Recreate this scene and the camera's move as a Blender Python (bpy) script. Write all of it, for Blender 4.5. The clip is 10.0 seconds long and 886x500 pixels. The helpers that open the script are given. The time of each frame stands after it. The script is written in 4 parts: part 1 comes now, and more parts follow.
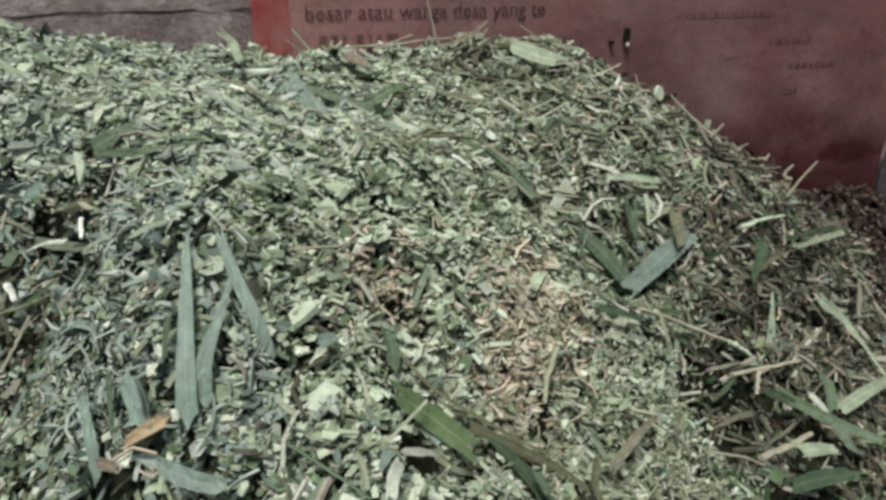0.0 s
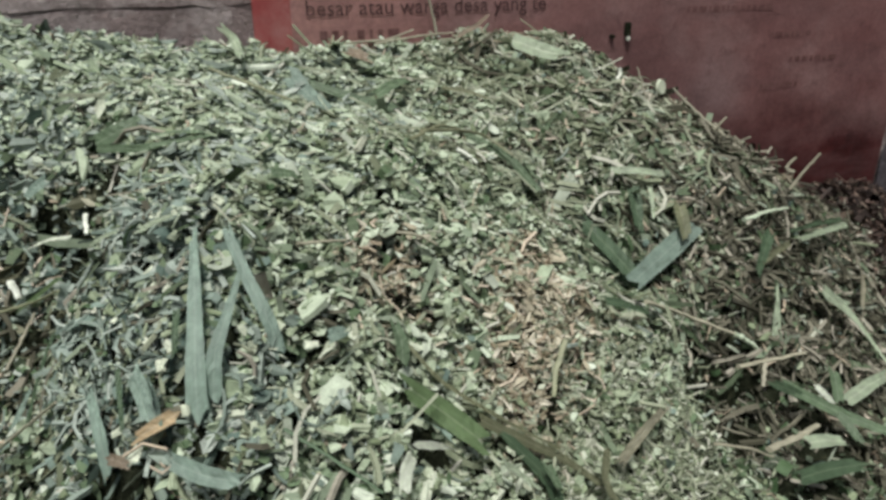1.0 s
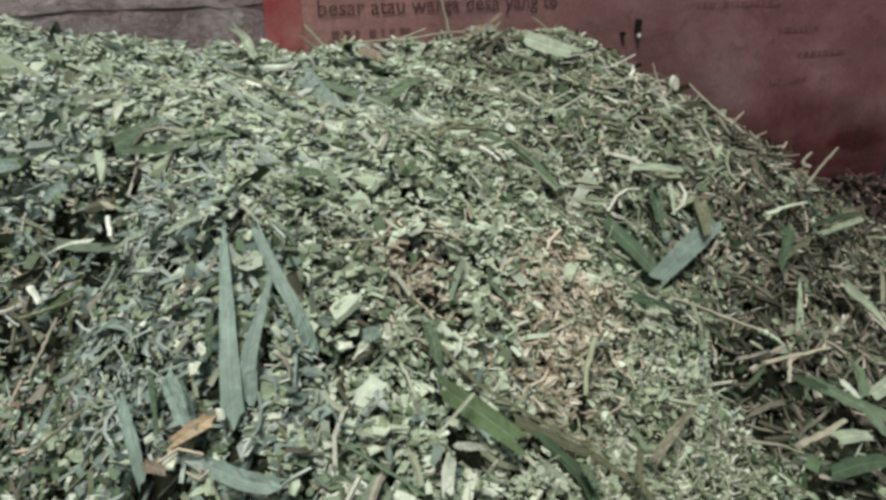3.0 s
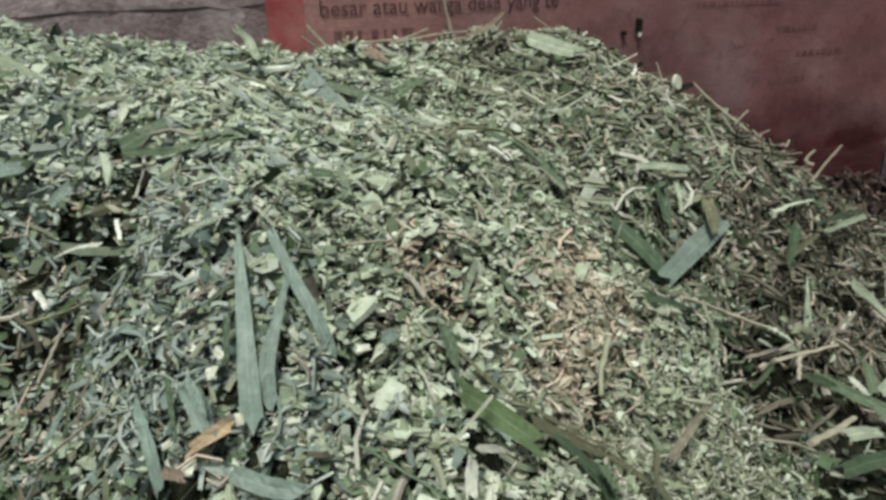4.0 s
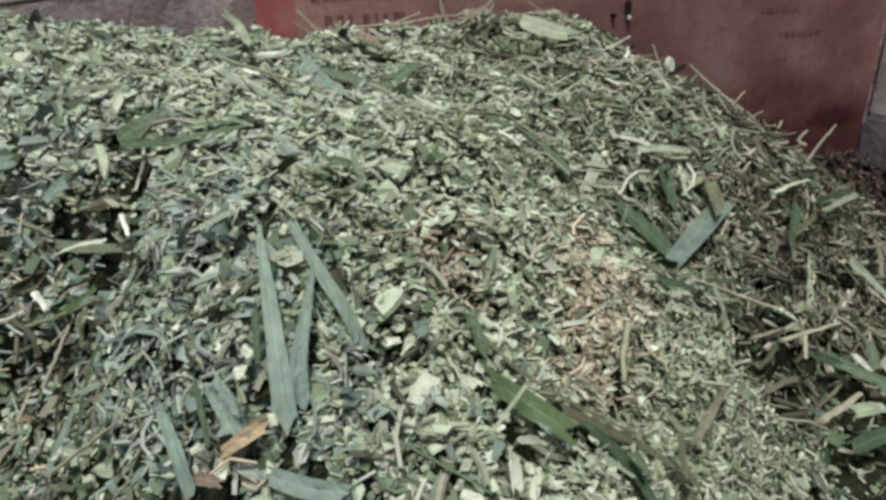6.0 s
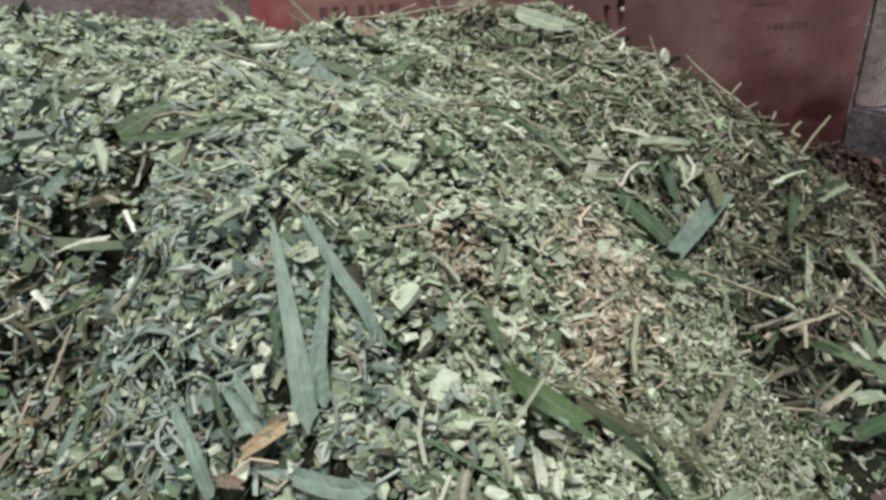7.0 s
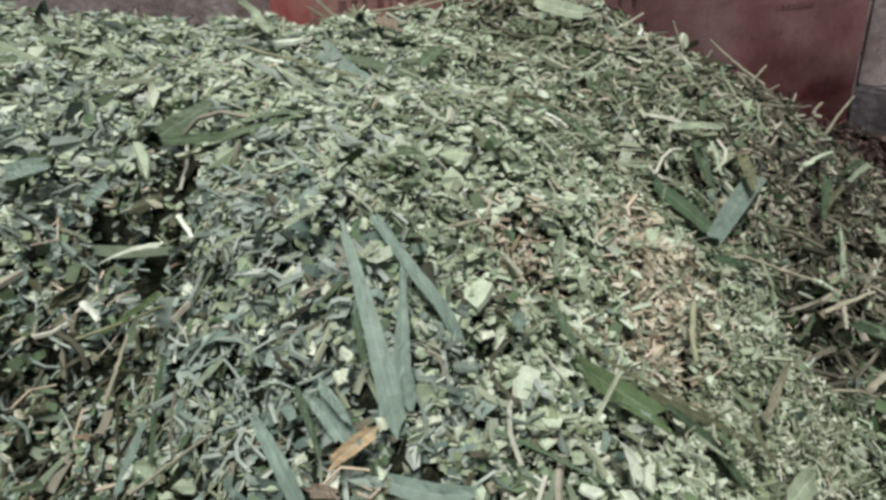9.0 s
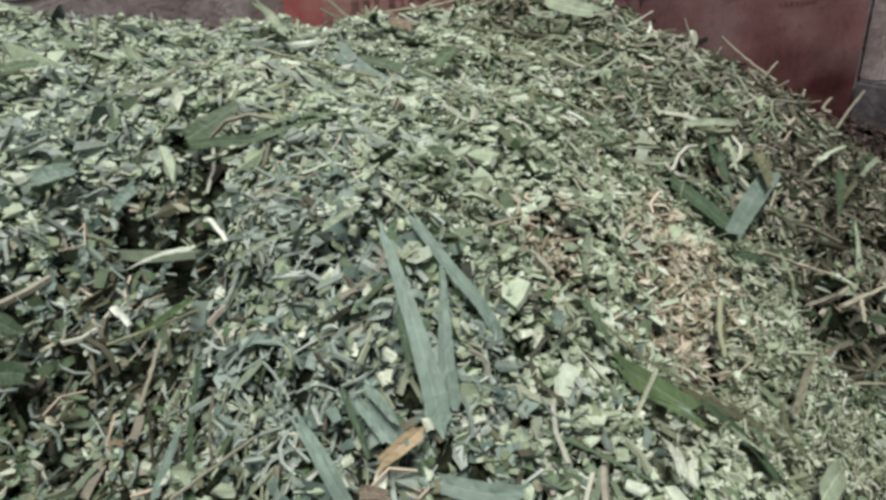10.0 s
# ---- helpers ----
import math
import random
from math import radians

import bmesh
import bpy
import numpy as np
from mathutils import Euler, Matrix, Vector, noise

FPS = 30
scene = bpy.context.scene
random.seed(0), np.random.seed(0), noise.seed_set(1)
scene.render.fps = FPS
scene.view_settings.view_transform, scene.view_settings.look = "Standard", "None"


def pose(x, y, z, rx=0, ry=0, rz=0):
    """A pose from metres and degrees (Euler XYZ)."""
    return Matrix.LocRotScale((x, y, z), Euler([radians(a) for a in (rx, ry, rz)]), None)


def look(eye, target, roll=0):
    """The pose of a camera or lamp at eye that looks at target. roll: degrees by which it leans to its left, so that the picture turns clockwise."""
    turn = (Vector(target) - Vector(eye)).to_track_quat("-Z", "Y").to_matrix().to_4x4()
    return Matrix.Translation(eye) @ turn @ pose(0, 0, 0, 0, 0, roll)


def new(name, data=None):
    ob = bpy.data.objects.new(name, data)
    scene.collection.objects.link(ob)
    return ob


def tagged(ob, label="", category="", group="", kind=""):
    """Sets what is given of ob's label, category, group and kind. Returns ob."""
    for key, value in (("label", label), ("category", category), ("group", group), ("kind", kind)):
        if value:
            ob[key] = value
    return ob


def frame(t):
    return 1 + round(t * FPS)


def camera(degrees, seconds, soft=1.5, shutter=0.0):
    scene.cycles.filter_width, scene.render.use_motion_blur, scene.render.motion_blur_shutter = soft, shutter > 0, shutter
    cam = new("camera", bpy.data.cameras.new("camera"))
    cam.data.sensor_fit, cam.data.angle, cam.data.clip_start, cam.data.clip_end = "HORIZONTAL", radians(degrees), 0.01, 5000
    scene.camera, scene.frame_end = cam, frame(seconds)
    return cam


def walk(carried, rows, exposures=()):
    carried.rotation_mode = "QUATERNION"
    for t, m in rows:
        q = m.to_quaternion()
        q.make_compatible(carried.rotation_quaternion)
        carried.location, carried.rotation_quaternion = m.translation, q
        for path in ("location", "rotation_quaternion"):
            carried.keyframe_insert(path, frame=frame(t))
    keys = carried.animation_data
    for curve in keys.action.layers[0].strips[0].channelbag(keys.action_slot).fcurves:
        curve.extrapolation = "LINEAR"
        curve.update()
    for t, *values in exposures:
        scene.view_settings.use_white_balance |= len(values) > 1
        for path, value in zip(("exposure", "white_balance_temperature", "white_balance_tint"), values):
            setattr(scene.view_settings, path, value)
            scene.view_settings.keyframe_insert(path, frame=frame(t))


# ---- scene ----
cam = camera(64.0, 10.0, soft=3.15)
PATH = [
    (0, (0.0028, 0.0387, 0.9765), (0.6179, 1.7805, 0.2098), 0.21),
    (0.5, (-0.0052, 0.0421, 0.9709), (0.6185, 1.7797, 0.2018), 0.08),
    (1, (-0.0147, 0.047, 0.9665), (0.612, 1.7833, 0.1967), -0.10),
    (1.5, (-0.0233, 0.0524, 0.9629), (0.6006, 1.7896, 0.193), -0.38),
    (2, (-0.0351, 0.0605, 0.9591), (0.5915, 1.7975, 0.1909), -0.50),
    (2.5, (-0.0465, 0.0682, 0.9562), (0.5856, 1.8046, 0.1914), -0.63),
    (4, (-0.0913, 0.0968, 0.9501), (0.5772, 1.8225, 0.1916), -0.91),
    (4.5, (-0.1049, 0.1101, 0.948), (0.5765, 1.8288, 0.1853), -1.07),
    (5, (-0.1199, 0.1233, 0.9454), (0.5793, 1.8315, 0.1752), -1.18),
    (5.5, (-0.1384, 0.1378, 0.9432), (0.5869, 1.8306, 0.1631), -1.20),
    (7, (-0.1978, 0.1837, 0.9385), (0.6081, 1.8257, 0.1295), -0.91),
    (7.5, (-0.2174, 0.1999, 0.9376), (0.6065, 1.8301, 0.123), -0.95),
    (8, (-0.2409, 0.219, 0.9373), (0.5961, 1.8398, 0.1171), -1.23),
    (8.5, (-0.2626, 0.2367, 0.9368), (0.5805, 1.8514, 0.1111), -1.66),
    (9, (-0.2887, 0.2552, 0.9376), (0.5593, 1.8647, 0.1066), -2.27),
    (9.5, (-0.3112, 0.2675, 0.9392), (0.541, 1.874, 0.1067), -2.78),
    (10, (-0.3374, 0.2817, 0.9395), (0.5299, 1.8806, 0.1082), -2.84),
]
walk(cam, [(t, look(eye, target, roll)) for t, eye, target, roll in PATH], exposures=[(0.0, -0.06, 6350, 12), (10.0, -0.04, 6350, 13)])

# ---- world and light: bright overcast, a broad soft sun from the open side ----
SUN_UP, SUN_TURN = 66.0, 214.0
world = bpy.data.worlds.new("overcast_sky")
scene.world = world
world.use_nodes = True
wn = world.node_tree.nodes
sky = wn.new("ShaderNodeTexSky")
sky.sky_type, sky.sun_disc = "NISHITA", False
sky.sun_elevation, sky.sun_rotation = radians(SUN_UP), radians(SUN_TURN)
sky.air_density, sky.dust_density, sky.ozone_density = 1.0, 4.0, 1.0
wn["Background"].inputs["Strength"].default_value = 0.050
world.node_tree.links.new(sky.outputs["Color"], wn["Background"].inputs["Color"])
sun_data = bpy.data.lights.new("sun", "SUN")
sun_data.energy, sun_data.angle, sun_data.color = 4.75, radians(20), (1.0, 0.97, 0.92)
sun = new("sun", sun_data)
a, b = radians(SUN_TURN), radians(SUN_UP)
sun.matrix_world = look((0, 0, 0), (-math.sin(a) * math.cos(b), -math.cos(a) * math.cos(b), -math.sin(b)))


# ---- materials ----
class Mat:
    """A small builder of node materials."""

    def __init__(self, name, rough=0.7, spec=0.3):
        self.m = bpy.data.materials.new(name)
        self.m.use_nodes = True
        self.t = self.m.node_tree
        self.b = self.t.nodes["Principled BSDF"]
        self.b.inputs["Roughness"].default_value = rough
        self.b.inputs["Specular IOR Level"].default_value = spec

    def node(self, kind, **values):
        n = self.t.nodes.new(kind)
        for k, v in values.items():
            n.inputs[k].default_value = v
        return n

    def link(self, a, b):
        self.t.links.new(a, b)

    def coords(self):
        return self.node("ShaderNodeTexCoord").outputs["Object"]

    def noise(self, scale, detail=4.0, rough=0.6, where=None, stretch=None):
        n = self.node("ShaderNodeTexNoise", Scale=scale, Detail=detail, Roughness=rough)
        where = where or self.coords()
        if stretch:
            mp = self.node("ShaderNodeMapping", Scale=stretch)
            self.link(where, mp.inputs["Vector"])
            where = mp.outputs["Vector"]
        self.link(where, n.inputs["Vector"])
        return n.outputs["Fac"]

    def ramp(self, fac, *stops):
        r = self.node("ShaderNodeValToRGB")
        e = r.color_ramp.elements
        while len(e) < len(stops):
            e.new(0.5)
        for el, (at, col) in zip(e, stops):
            el.position, el.color = at, (*col, 1) if len(col) == 3 else (col[0],) * 3 + (1,)
        self.link(fac, r.inputs["Fac"])
        return r.outputs["Color"]

    def mix(self, fac, a, b, how="MIX"):
        n = self.node("ShaderNodeMix")
        n.data_type, n.blend_type = "RGBA", how
        for sock, v in ((n.inputs[0], fac), (n.inputs[6], a), (n.inputs[7], b)):
            if isinstance(v, (int, float)):
                sock.default_value = v
            elif isinstance(v, tuple):
                sock.default_value = (*v, 1)
            else:
                self.link(v, sock)
        return n.outputs[2]

    def colour(self, c):
        if isinstance(c, tuple):
            self.b.inputs["Base Color"].default_value = (*c, 1)
        else:
            self.link(c, self.b.inputs["Base Color"])
        return self

    def bump(self, height, strength=0.4, distance=0.01):
        n = self.node("ShaderNodeBump", Strength=strength, Distance=distance)
        self.link(height, n.inputs["Height"])
        self.link(n.outputs["Normal"], self.b.inputs["Normal"])
        return self


def plant(name, stops, fibre=(300, 300, 300), rough=0.6, through_light=0.0, by="island"):
    """Cut plant matter: a tone of its own for each piece, mottled, with fine fibres."""
    k = Mat(name, rough, 0.12)
    if by == "island":
        pick = k.node("ShaderNodeNewGeometry").outputs["Random Per Island"]
    else:
        pick = k.node("ShaderNodeObjectInfo").outputs["Random"]
    base = k.ramp(pick, *stops)
    blotch = k.ramp(k.noise(45, 3), (0.3, (0.78,)), (0.7, (1.12,)))
    base = k.mix(1.0, base, blotch, "MULTIPLY")
    grain = k.noise(1.0, 3, 0.6, stretch=fibre)
    base = k.mix(1.0, base, k.ramp(grain, (0.3, (0.85,)), (0.7, (1.1,))), "MULTIPLY")
    k.colour(base).bump(grain, 0.3, 0.0004)
    if through_light:
        k.b.inputs["Transmission Weight"].default_value = 0.0
        tr = k.node("ShaderNodeBsdfTranslucent")
        k.link(base, tr.inputs["Color"])
        add = k.node("ShaderNodeMixShader", Fac=through_light)
        k.link(k.b.outputs[0], add.inputs[1])
        k.link(tr.outputs[0], add.inputs[2])
        k.link(add.outputs[0], k.t.nodes["Material Output"].inputs["Surface"])
    return k.m


PALE = plant("cut_stem_pith", [(0.0, (0.255, 0.320, 0.207)), (0.3, (0.362, 0.441, 0.306)), (0.7, (0.435, 0.513, 0.378)), (1.0, (0.548, 0.615, 0.497))])
SINGLE = plant("stem_piece_pith", [(0.0, (0.216, 0.270, 0.171)), (0.5, (0.378, 0.441, 0.306)), (1.0, (0.540, 0.594, 0.459))], by="object")
MIXED = plant("cut_stem_skin", [(0.0, (0.134, 0.17, 0.094)), (0.35, (0.242, 0.30, 0.182)), (0.7, (0.350, 0.41, 0.281)), (1.0, (0.494, 0.54, 0.424))])
GREEN = plant("cut_leaf_green", [(0.0, (0.067, 0.12, 0.055)), (0.4, (0.144, 0.215, 0.116)), (0.8, (0.237, 0.315, 0.204)), (1.0, (0.350, 0.43, 0.308))], through_light=0.2)
TEAL = plant("cut_leaf_bluish", [(0.0, (0.101, 0.154, 0.127)), (0.5, (0.209, 0.286, 0.236)), (1.0, (0.334, 0.418, 0.355))], through_light=0.2)
TEAL_FIBRE = plant("bluish_fibre", [(0.0, (0.095, 0.133, 0.107)), (0.4, (0.212, 0.270, 0.221)), (0.8, (0.306, 0.369, 0.311)), (1.0, (0.387, 0.445, 0.382))])
STRAW = plant("grass_strand", [(0.0, (0.088, 0.105, 0.061)), (0.35, (0.206, 0.24, 0.154)), (0.75, (0.340, 0.375, 0.270)), (1.0, (0.505, 0.52, 0.429))])
# weathered straw, its tones lowered to include the flank's shade
WEATHERED_SHADE = plant("weathered_shade_strand", [(0.0, (0.03, 0.03, 0.02)), (0.4, (0.09, 0.09, 0.062)), (0.8, (0.19, 0.185, 0.135)), (1.0, (0.40, 0.385, 0.31))])
RIBBON = plant("leaf_ribbon", [(0.0, (0.057, 0.085, 0.044)), (0.4, (0.129, 0.175, 0.105)), (0.8, (0.227, 0.285, 0.198)), (1.0, (0.371, 0.42, 0.330))], through_light=0.15)
BROWN = plant("withered_fibre", [(0.0, (0.178, 0.139, 0.090)), (0.4, (0.377, 0.322, 0.229)), (0.8, (0.535, 0.469, 0.354)), (1.0, (0.649, 0.584, 0.469))])
TAN = plant("withered_stem", [(0.0, (0.205, 0.175, 0.109)), (0.4, (0.369, 0.344, 0.243)), (0.8, (0.482, 0.463, 0.347)), (1.0, (0.584, 0.566, 0.446))])
BLUISH = plant("bluish_stem", [(0.0, (0.124, 0.163, 0.132)), (0.4, (0.233, 0.289, 0.239)), (0.8, (0.321, 0.380, 0.321)), (1.0, (0.409, 0.460, 0.396))])
BLADE_SCRAP = plant("torn_leaf", [(0.0, (0.12, 0.165, 0.105)), (0.4, (0.20, 0.26, 0.175)), (0.8, (0.29, 0.35, 0.255)), (1.0, (0.38, 0.44, 0.34))], through_light=0.15)
# olive brown, taken darker to carry the shade of the left skirt
OLIVE_SHADE = plant("olive_shade_stem", [(0.0, (0.035, 0.038, 0.02)), (0.45, (0.11, 0.115, 0.07)), (0.8, (0.22, 0.23, 0.15)), (1.0, (0.42, 0.42, 0.31))])
# litter brown brought near black to hold the shade of the corner
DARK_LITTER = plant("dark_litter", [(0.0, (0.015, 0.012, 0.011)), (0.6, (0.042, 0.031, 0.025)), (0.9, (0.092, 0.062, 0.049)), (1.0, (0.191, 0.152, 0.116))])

def blade(name, edge, middle, rib):
    """A long leaf: fine parallel veins, a paler rib, blotches; every leaf a little different."""
    k = Mat(name, 0.5, 0.35)
    tone = k.node("ShaderNodeObjectInfo").outputs["Random"]
    uv = k.node("ShaderNodeUVMap").outputs["UV"]
    across = k.node("ShaderNodeSeparateXYZ")
    k.link(uv, across.inputs[0])
    veins = k.noise(1.0, 3, 0.6, uv, (26, 1.2, 1))
    base = k.mix(k.ramp(veins, (0.3, (0.0,)), (0.7, (1.0,))), edge, middle)
    base = k.mix(k.ramp(across.outputs["X"], (0.44, (0.0,)), (0.5, (0.75,)), (0.56, (0.0,))), base, rib)
    base = k.mix(1.0, base, k.ramp(tone, (0.0, (0.9,)), (1.0, (1.12,))), "MULTIPLY")
    base = k.mix(1.0, base, k.ramp(k.noise(38, 5, 0.7), (0.3, (0.72,)), (0.7, (1.15,))), "MULTIPLY")
    k.colour(base).bump(veins, 0.4, 0.00025)
    tr = k.node("ShaderNodeBsdfTranslucent")
    k.link(base, tr.inputs["Color"])
    both = k.node("ShaderNodeMixShader", Fac=0.15)
    k.link(k.b.outputs[0], both.inputs[1])
    k.link(tr.outputs[0], both.inputs[2])
    k.link(both.outputs[0], k.t.nodes["Material Output"].inputs["Surface"])
    return k.m


BLADE_GREEN = blade("leaf_green", (0.16, 0.24, 0.14), (0.24, 0.33, 0.205), (0.40, 0.48, 0.36))
BLADE_TEAL = blade("leaf_bluish", (0.296, 0.407, 0.328), (0.393, 0.508, 0.427), (0.471, 0.580, 0.498))
BLADE_PALE = blade("leaf_pale", (0.406, 0.493, 0.348), (0.580, 0.681, 0.507), (0.797, 0.850, 0.696))
BLADE_DARK = blade("leaf_dark", (0.085, 0.14, 0.08), (0.14, 0.215, 0.125), (0.24, 0.32, 0.20))
BLADE_OLIVE = blade("leaf_olive", (0.18, 0.20, 0.11), (0.30, 0.32, 0.20), (0.42, 0.42, 0.30))
BLADE_LIME = blade("leaf_lime", (0.165, 0.26, 0.115), (0.245, 0.345, 0.175), (0.38, 0.46, 0.30))
BLADE_YELLOW = blade("leaf_yellow", (0.540, 0.416, 0.238), (0.670, 0.573, 0.386), (0.734, 0.663, 0.499))
BLADE_BROWN = blade("leaf_brown", (0.27, 0.225, 0.16), (0.44, 0.375, 0.28), (0.54, 0.47, 0.37))
STALK_STRAW = blade("stalk_straw", (0.33, 0.325, 0.225), (0.47, 0.46, 0.345), (0.55, 0.54, 0.44))
STALK_WHITE = blade("stalk_white", (0.727, 0.794, 0.655), (0.852, 0.900, 0.786), (0.872, 0.900, 0.806))

# near-black, so that gaps between the pieces read as deep shade
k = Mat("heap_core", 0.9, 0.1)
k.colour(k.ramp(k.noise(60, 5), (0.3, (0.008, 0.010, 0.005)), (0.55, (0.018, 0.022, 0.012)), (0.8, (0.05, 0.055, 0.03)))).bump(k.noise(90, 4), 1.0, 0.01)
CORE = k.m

k = Mat("packed_earth", 0.95, 0.1)
k.colour(k.mix(k.noise(2.5, 5), k.ramp(k.noise(25, 6), (0.3, (0.05, 0.035, 0.028)), (0.7, (0.13, 0.10, 0.08))), (0.09, 0.07, 0.06))).bump(k.noise(40, 6), 0.7, 0.01)
EARTH = k.m


def masonry(name, low, mid, high, stain):
    k = Mat(name, 0.9, 0.2)
    base = k.ramp(k.noise(9, 6, 0.65), (0.25, low), (0.5, mid), (0.75, high))
    base = k.mix(k.ramp(k.noise(7, 6, 0.62), (0.50, (0.0,)), (0.535, (0.8,))), base, stain)
    base = k.mix(k.ramp(k.noise(15, 7, 0.75), (0.50, (0.0,)), (0.58, (0.6,))), base, low)
    base = k.mix(k.ramp(k.noise(22, 6, 0.75, stretch=(1, 1, 0.8)), (0.60, (0.0,)), (0.63, (0.6,))), base, high)
    base = k.mix(1.0, base, k.ramp(k.noise(120, 4), (0.3, (0.8,)), (0.7, (1.12,))), "MULTIPLY")
    k.colour(base).bump(k.noise(35, 8, 0.7), 0.8, 0.018)
    return k.m


BLOCK = masonry("weathered_plaster", (0.181, 0.146, 0.138), (0.327, 0.284, 0.271), (0.421, 0.378, 0.361), (0.198, 0.155, 0.146))
MORTAR = masonry("dark_mortar", (0.13, 0.105, 0.10), (0.20, 0.17, 0.16), (0.30, 0.26, 0.25), (0.12, 0.095, 0.09))
PLASTER = masonry("pale_plaster", (0.26, 0.22, 0.21), (0.37, 0.325, 0.31), (0.46, 0.415, 0.40), (0.25, 0.20, 0.19))
FOOTING = masonry("dark_concrete", (0.09, 0.085, 0.09), (0.14, 0.13, 0.14), (0.20, 0.185, 0.195), (0.08, 0.07, 0.075))
CONCRETE = masonry("grey_concrete", (0.16, 0.145, 0.15), (0.23, 0.21, 0.215), (0.30, 0.28, 0.285), (0.14, 0.12, 0.125))

k = Mat("printed_vinyl", 0.42, 0.4)
mott = k.noise(3.0, 5, 0.6)
base = k.ramp(mott, (0.3, (0.28, 0.13, 0.122)), (0.5, (0.37, 0.20, 0.187)), (0.72, (0.48, 0.32, 0.30)))
place = k.node("ShaderNodeSeparateXYZ")
k.link(k.coords(), place.inputs[0])
wave = k.node("ShaderNodeMath")
wave.operation = "MULTIPLY_ADD"
k.link(k.noise(4, 5, 0.65), wave.inputs[0])
wave.inputs[1].default_value = 0.6
k.link(place.outputs["X"], wave.inputs[2])
base = k.mix(k.ramp(wave.outputs[0], (0.72, (0.85,)), (1.0, (0.0,))), base, (0.64, 0.36, 0.32))
spot = k.node("ShaderNodeVectorMath")
spot.operation = "DISTANCE"
spot.inputs[1].default_value = (1.555, -0.02, 0.56)
k.link(k.coords(), spot.inputs[0])
soft = k.node("ShaderNodeMath")
soft.operation = "MULTIPLY_ADD"
k.link(k.noise(9, 5, 0.7), soft.inputs[0])
soft.inputs[1].default_value = 0.16
k.link(spot.outputs["Value"], soft.inputs[2])
base = k.mix(k.ramp(soft.outputs[0], (0.12, (0.65,)), (0.25, (0.0,))), base, (0.46, 0.33, 0.32))
# a soft-edged darker brown spot low in the middle of the field
dark_spot = k.node("ShaderNodeVectorMath")
dark_spot.operation = "DISTANCE"
dark_spot.inputs[1].default_value = (1.30, -0.02, 0.60)
k.link(k.coords(), dark_spot.inputs[0])
edge = k.node("ShaderNodeMath")
edge.operation = "MULTIPLY_ADD"
k.link(k.noise(5, 5, 0.7), edge.inputs[0])
edge.inputs[1].default_value = 0.25
k.link(dark_spot.outputs["Value"], edge.inputs[2])
base = k.mix(k.ramp(edge.outputs[0], (0.16, (0.6,)), (0.36, (0.0,))), base, (0.19, 0.10, 0.095))
# dark red lower print, deepened in colour for the shade behind the heap
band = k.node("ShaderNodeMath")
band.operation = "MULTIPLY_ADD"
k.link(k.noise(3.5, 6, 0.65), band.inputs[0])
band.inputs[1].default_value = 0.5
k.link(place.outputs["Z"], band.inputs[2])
shaded_crimson = k.ramp(k.noise(7, 6, 0.7), (0.3, (0.04, 0.009, 0.009)), (0.55, (0.105, 0.02, 0.02)), (0.8, (0.17, 0.04, 0.037)))
base = k.mix(k.ramp(band.outputs[0], (0.60, (0.95,)), (0.82, (0.0,))), base, shaded_crimson)
rub = k.ramp(k.noise(1.0, 4, 0.7, stretch=(2, 2, 9)), (0.45, (0.0,)), (0.7, (0.55,)))
base = k.mix(rub, base, (0.24, 0.14, 0.135))
base = k.mix(k.ramp(k.noise(14, 6, 0.75), (0.55, (0.0,)), (0.75, (0.6,))), base, (0.13, 0.06, 0.06))
base = k.mix(1.0, base, k.ramp(k.noise(90, 3), (0.35, (0.88,)), (0.65, (1.08,))), "MULTIPLY")
k.colour(base).bump(k.noise(7, 4), 0.35, 0.02)
VINYL = k.m
k = Mat("printed_red", 0.42, 0.4)
k.colour(k.mix(k.ramp(k.noise(11, 5, 0.7), (0.42, (0.0,)), (0.68, (0.7,))), (0.52, 0.125, 0.12), (0.60, 0.31, 0.28))).bump(k.noise(9, 4), 0.3, 0.02)
VINYL_RED = k.m
k = Mat("worn_print", 0.5, 0.3)
k.colour(k.ramp(k.noise(60, 3), (0.35, (0.045, 0.022, 0.022)), (0.65, (0.11, 0.06, 0.055))))
INK = k.m
k = Mat("faint_print", 0.5, 0.3)
k.colour(k.ramp(k.noise(50, 4), (0.35, (0.20, 0.10, 0.092)), (0.65, (0.32, 0.18, 0.165))))
INK_FAINT = k.m


# ---- building helpers ----
def mesh_from(name, bm, material):
    me = bpy.data.meshes.new(name)
    bm.normal_update()
    bm.to_mesh(me)
    bm.free()
    me.materials.append(material)
    return me


def part(name, bm, material, parent=None, label="", smooth=False):
    """Links a bmesh as one mesh object, under its thing if there is one."""
    me = mesh_from(name, bm, material)
    if smooth:
        for p in me.polygons:
            p.use_smooth = True
        me.set_sharp_from_angle(angle=radians(40))
    ob = new(name, me)
    ob.parent = parent
    return tagged(ob, label)


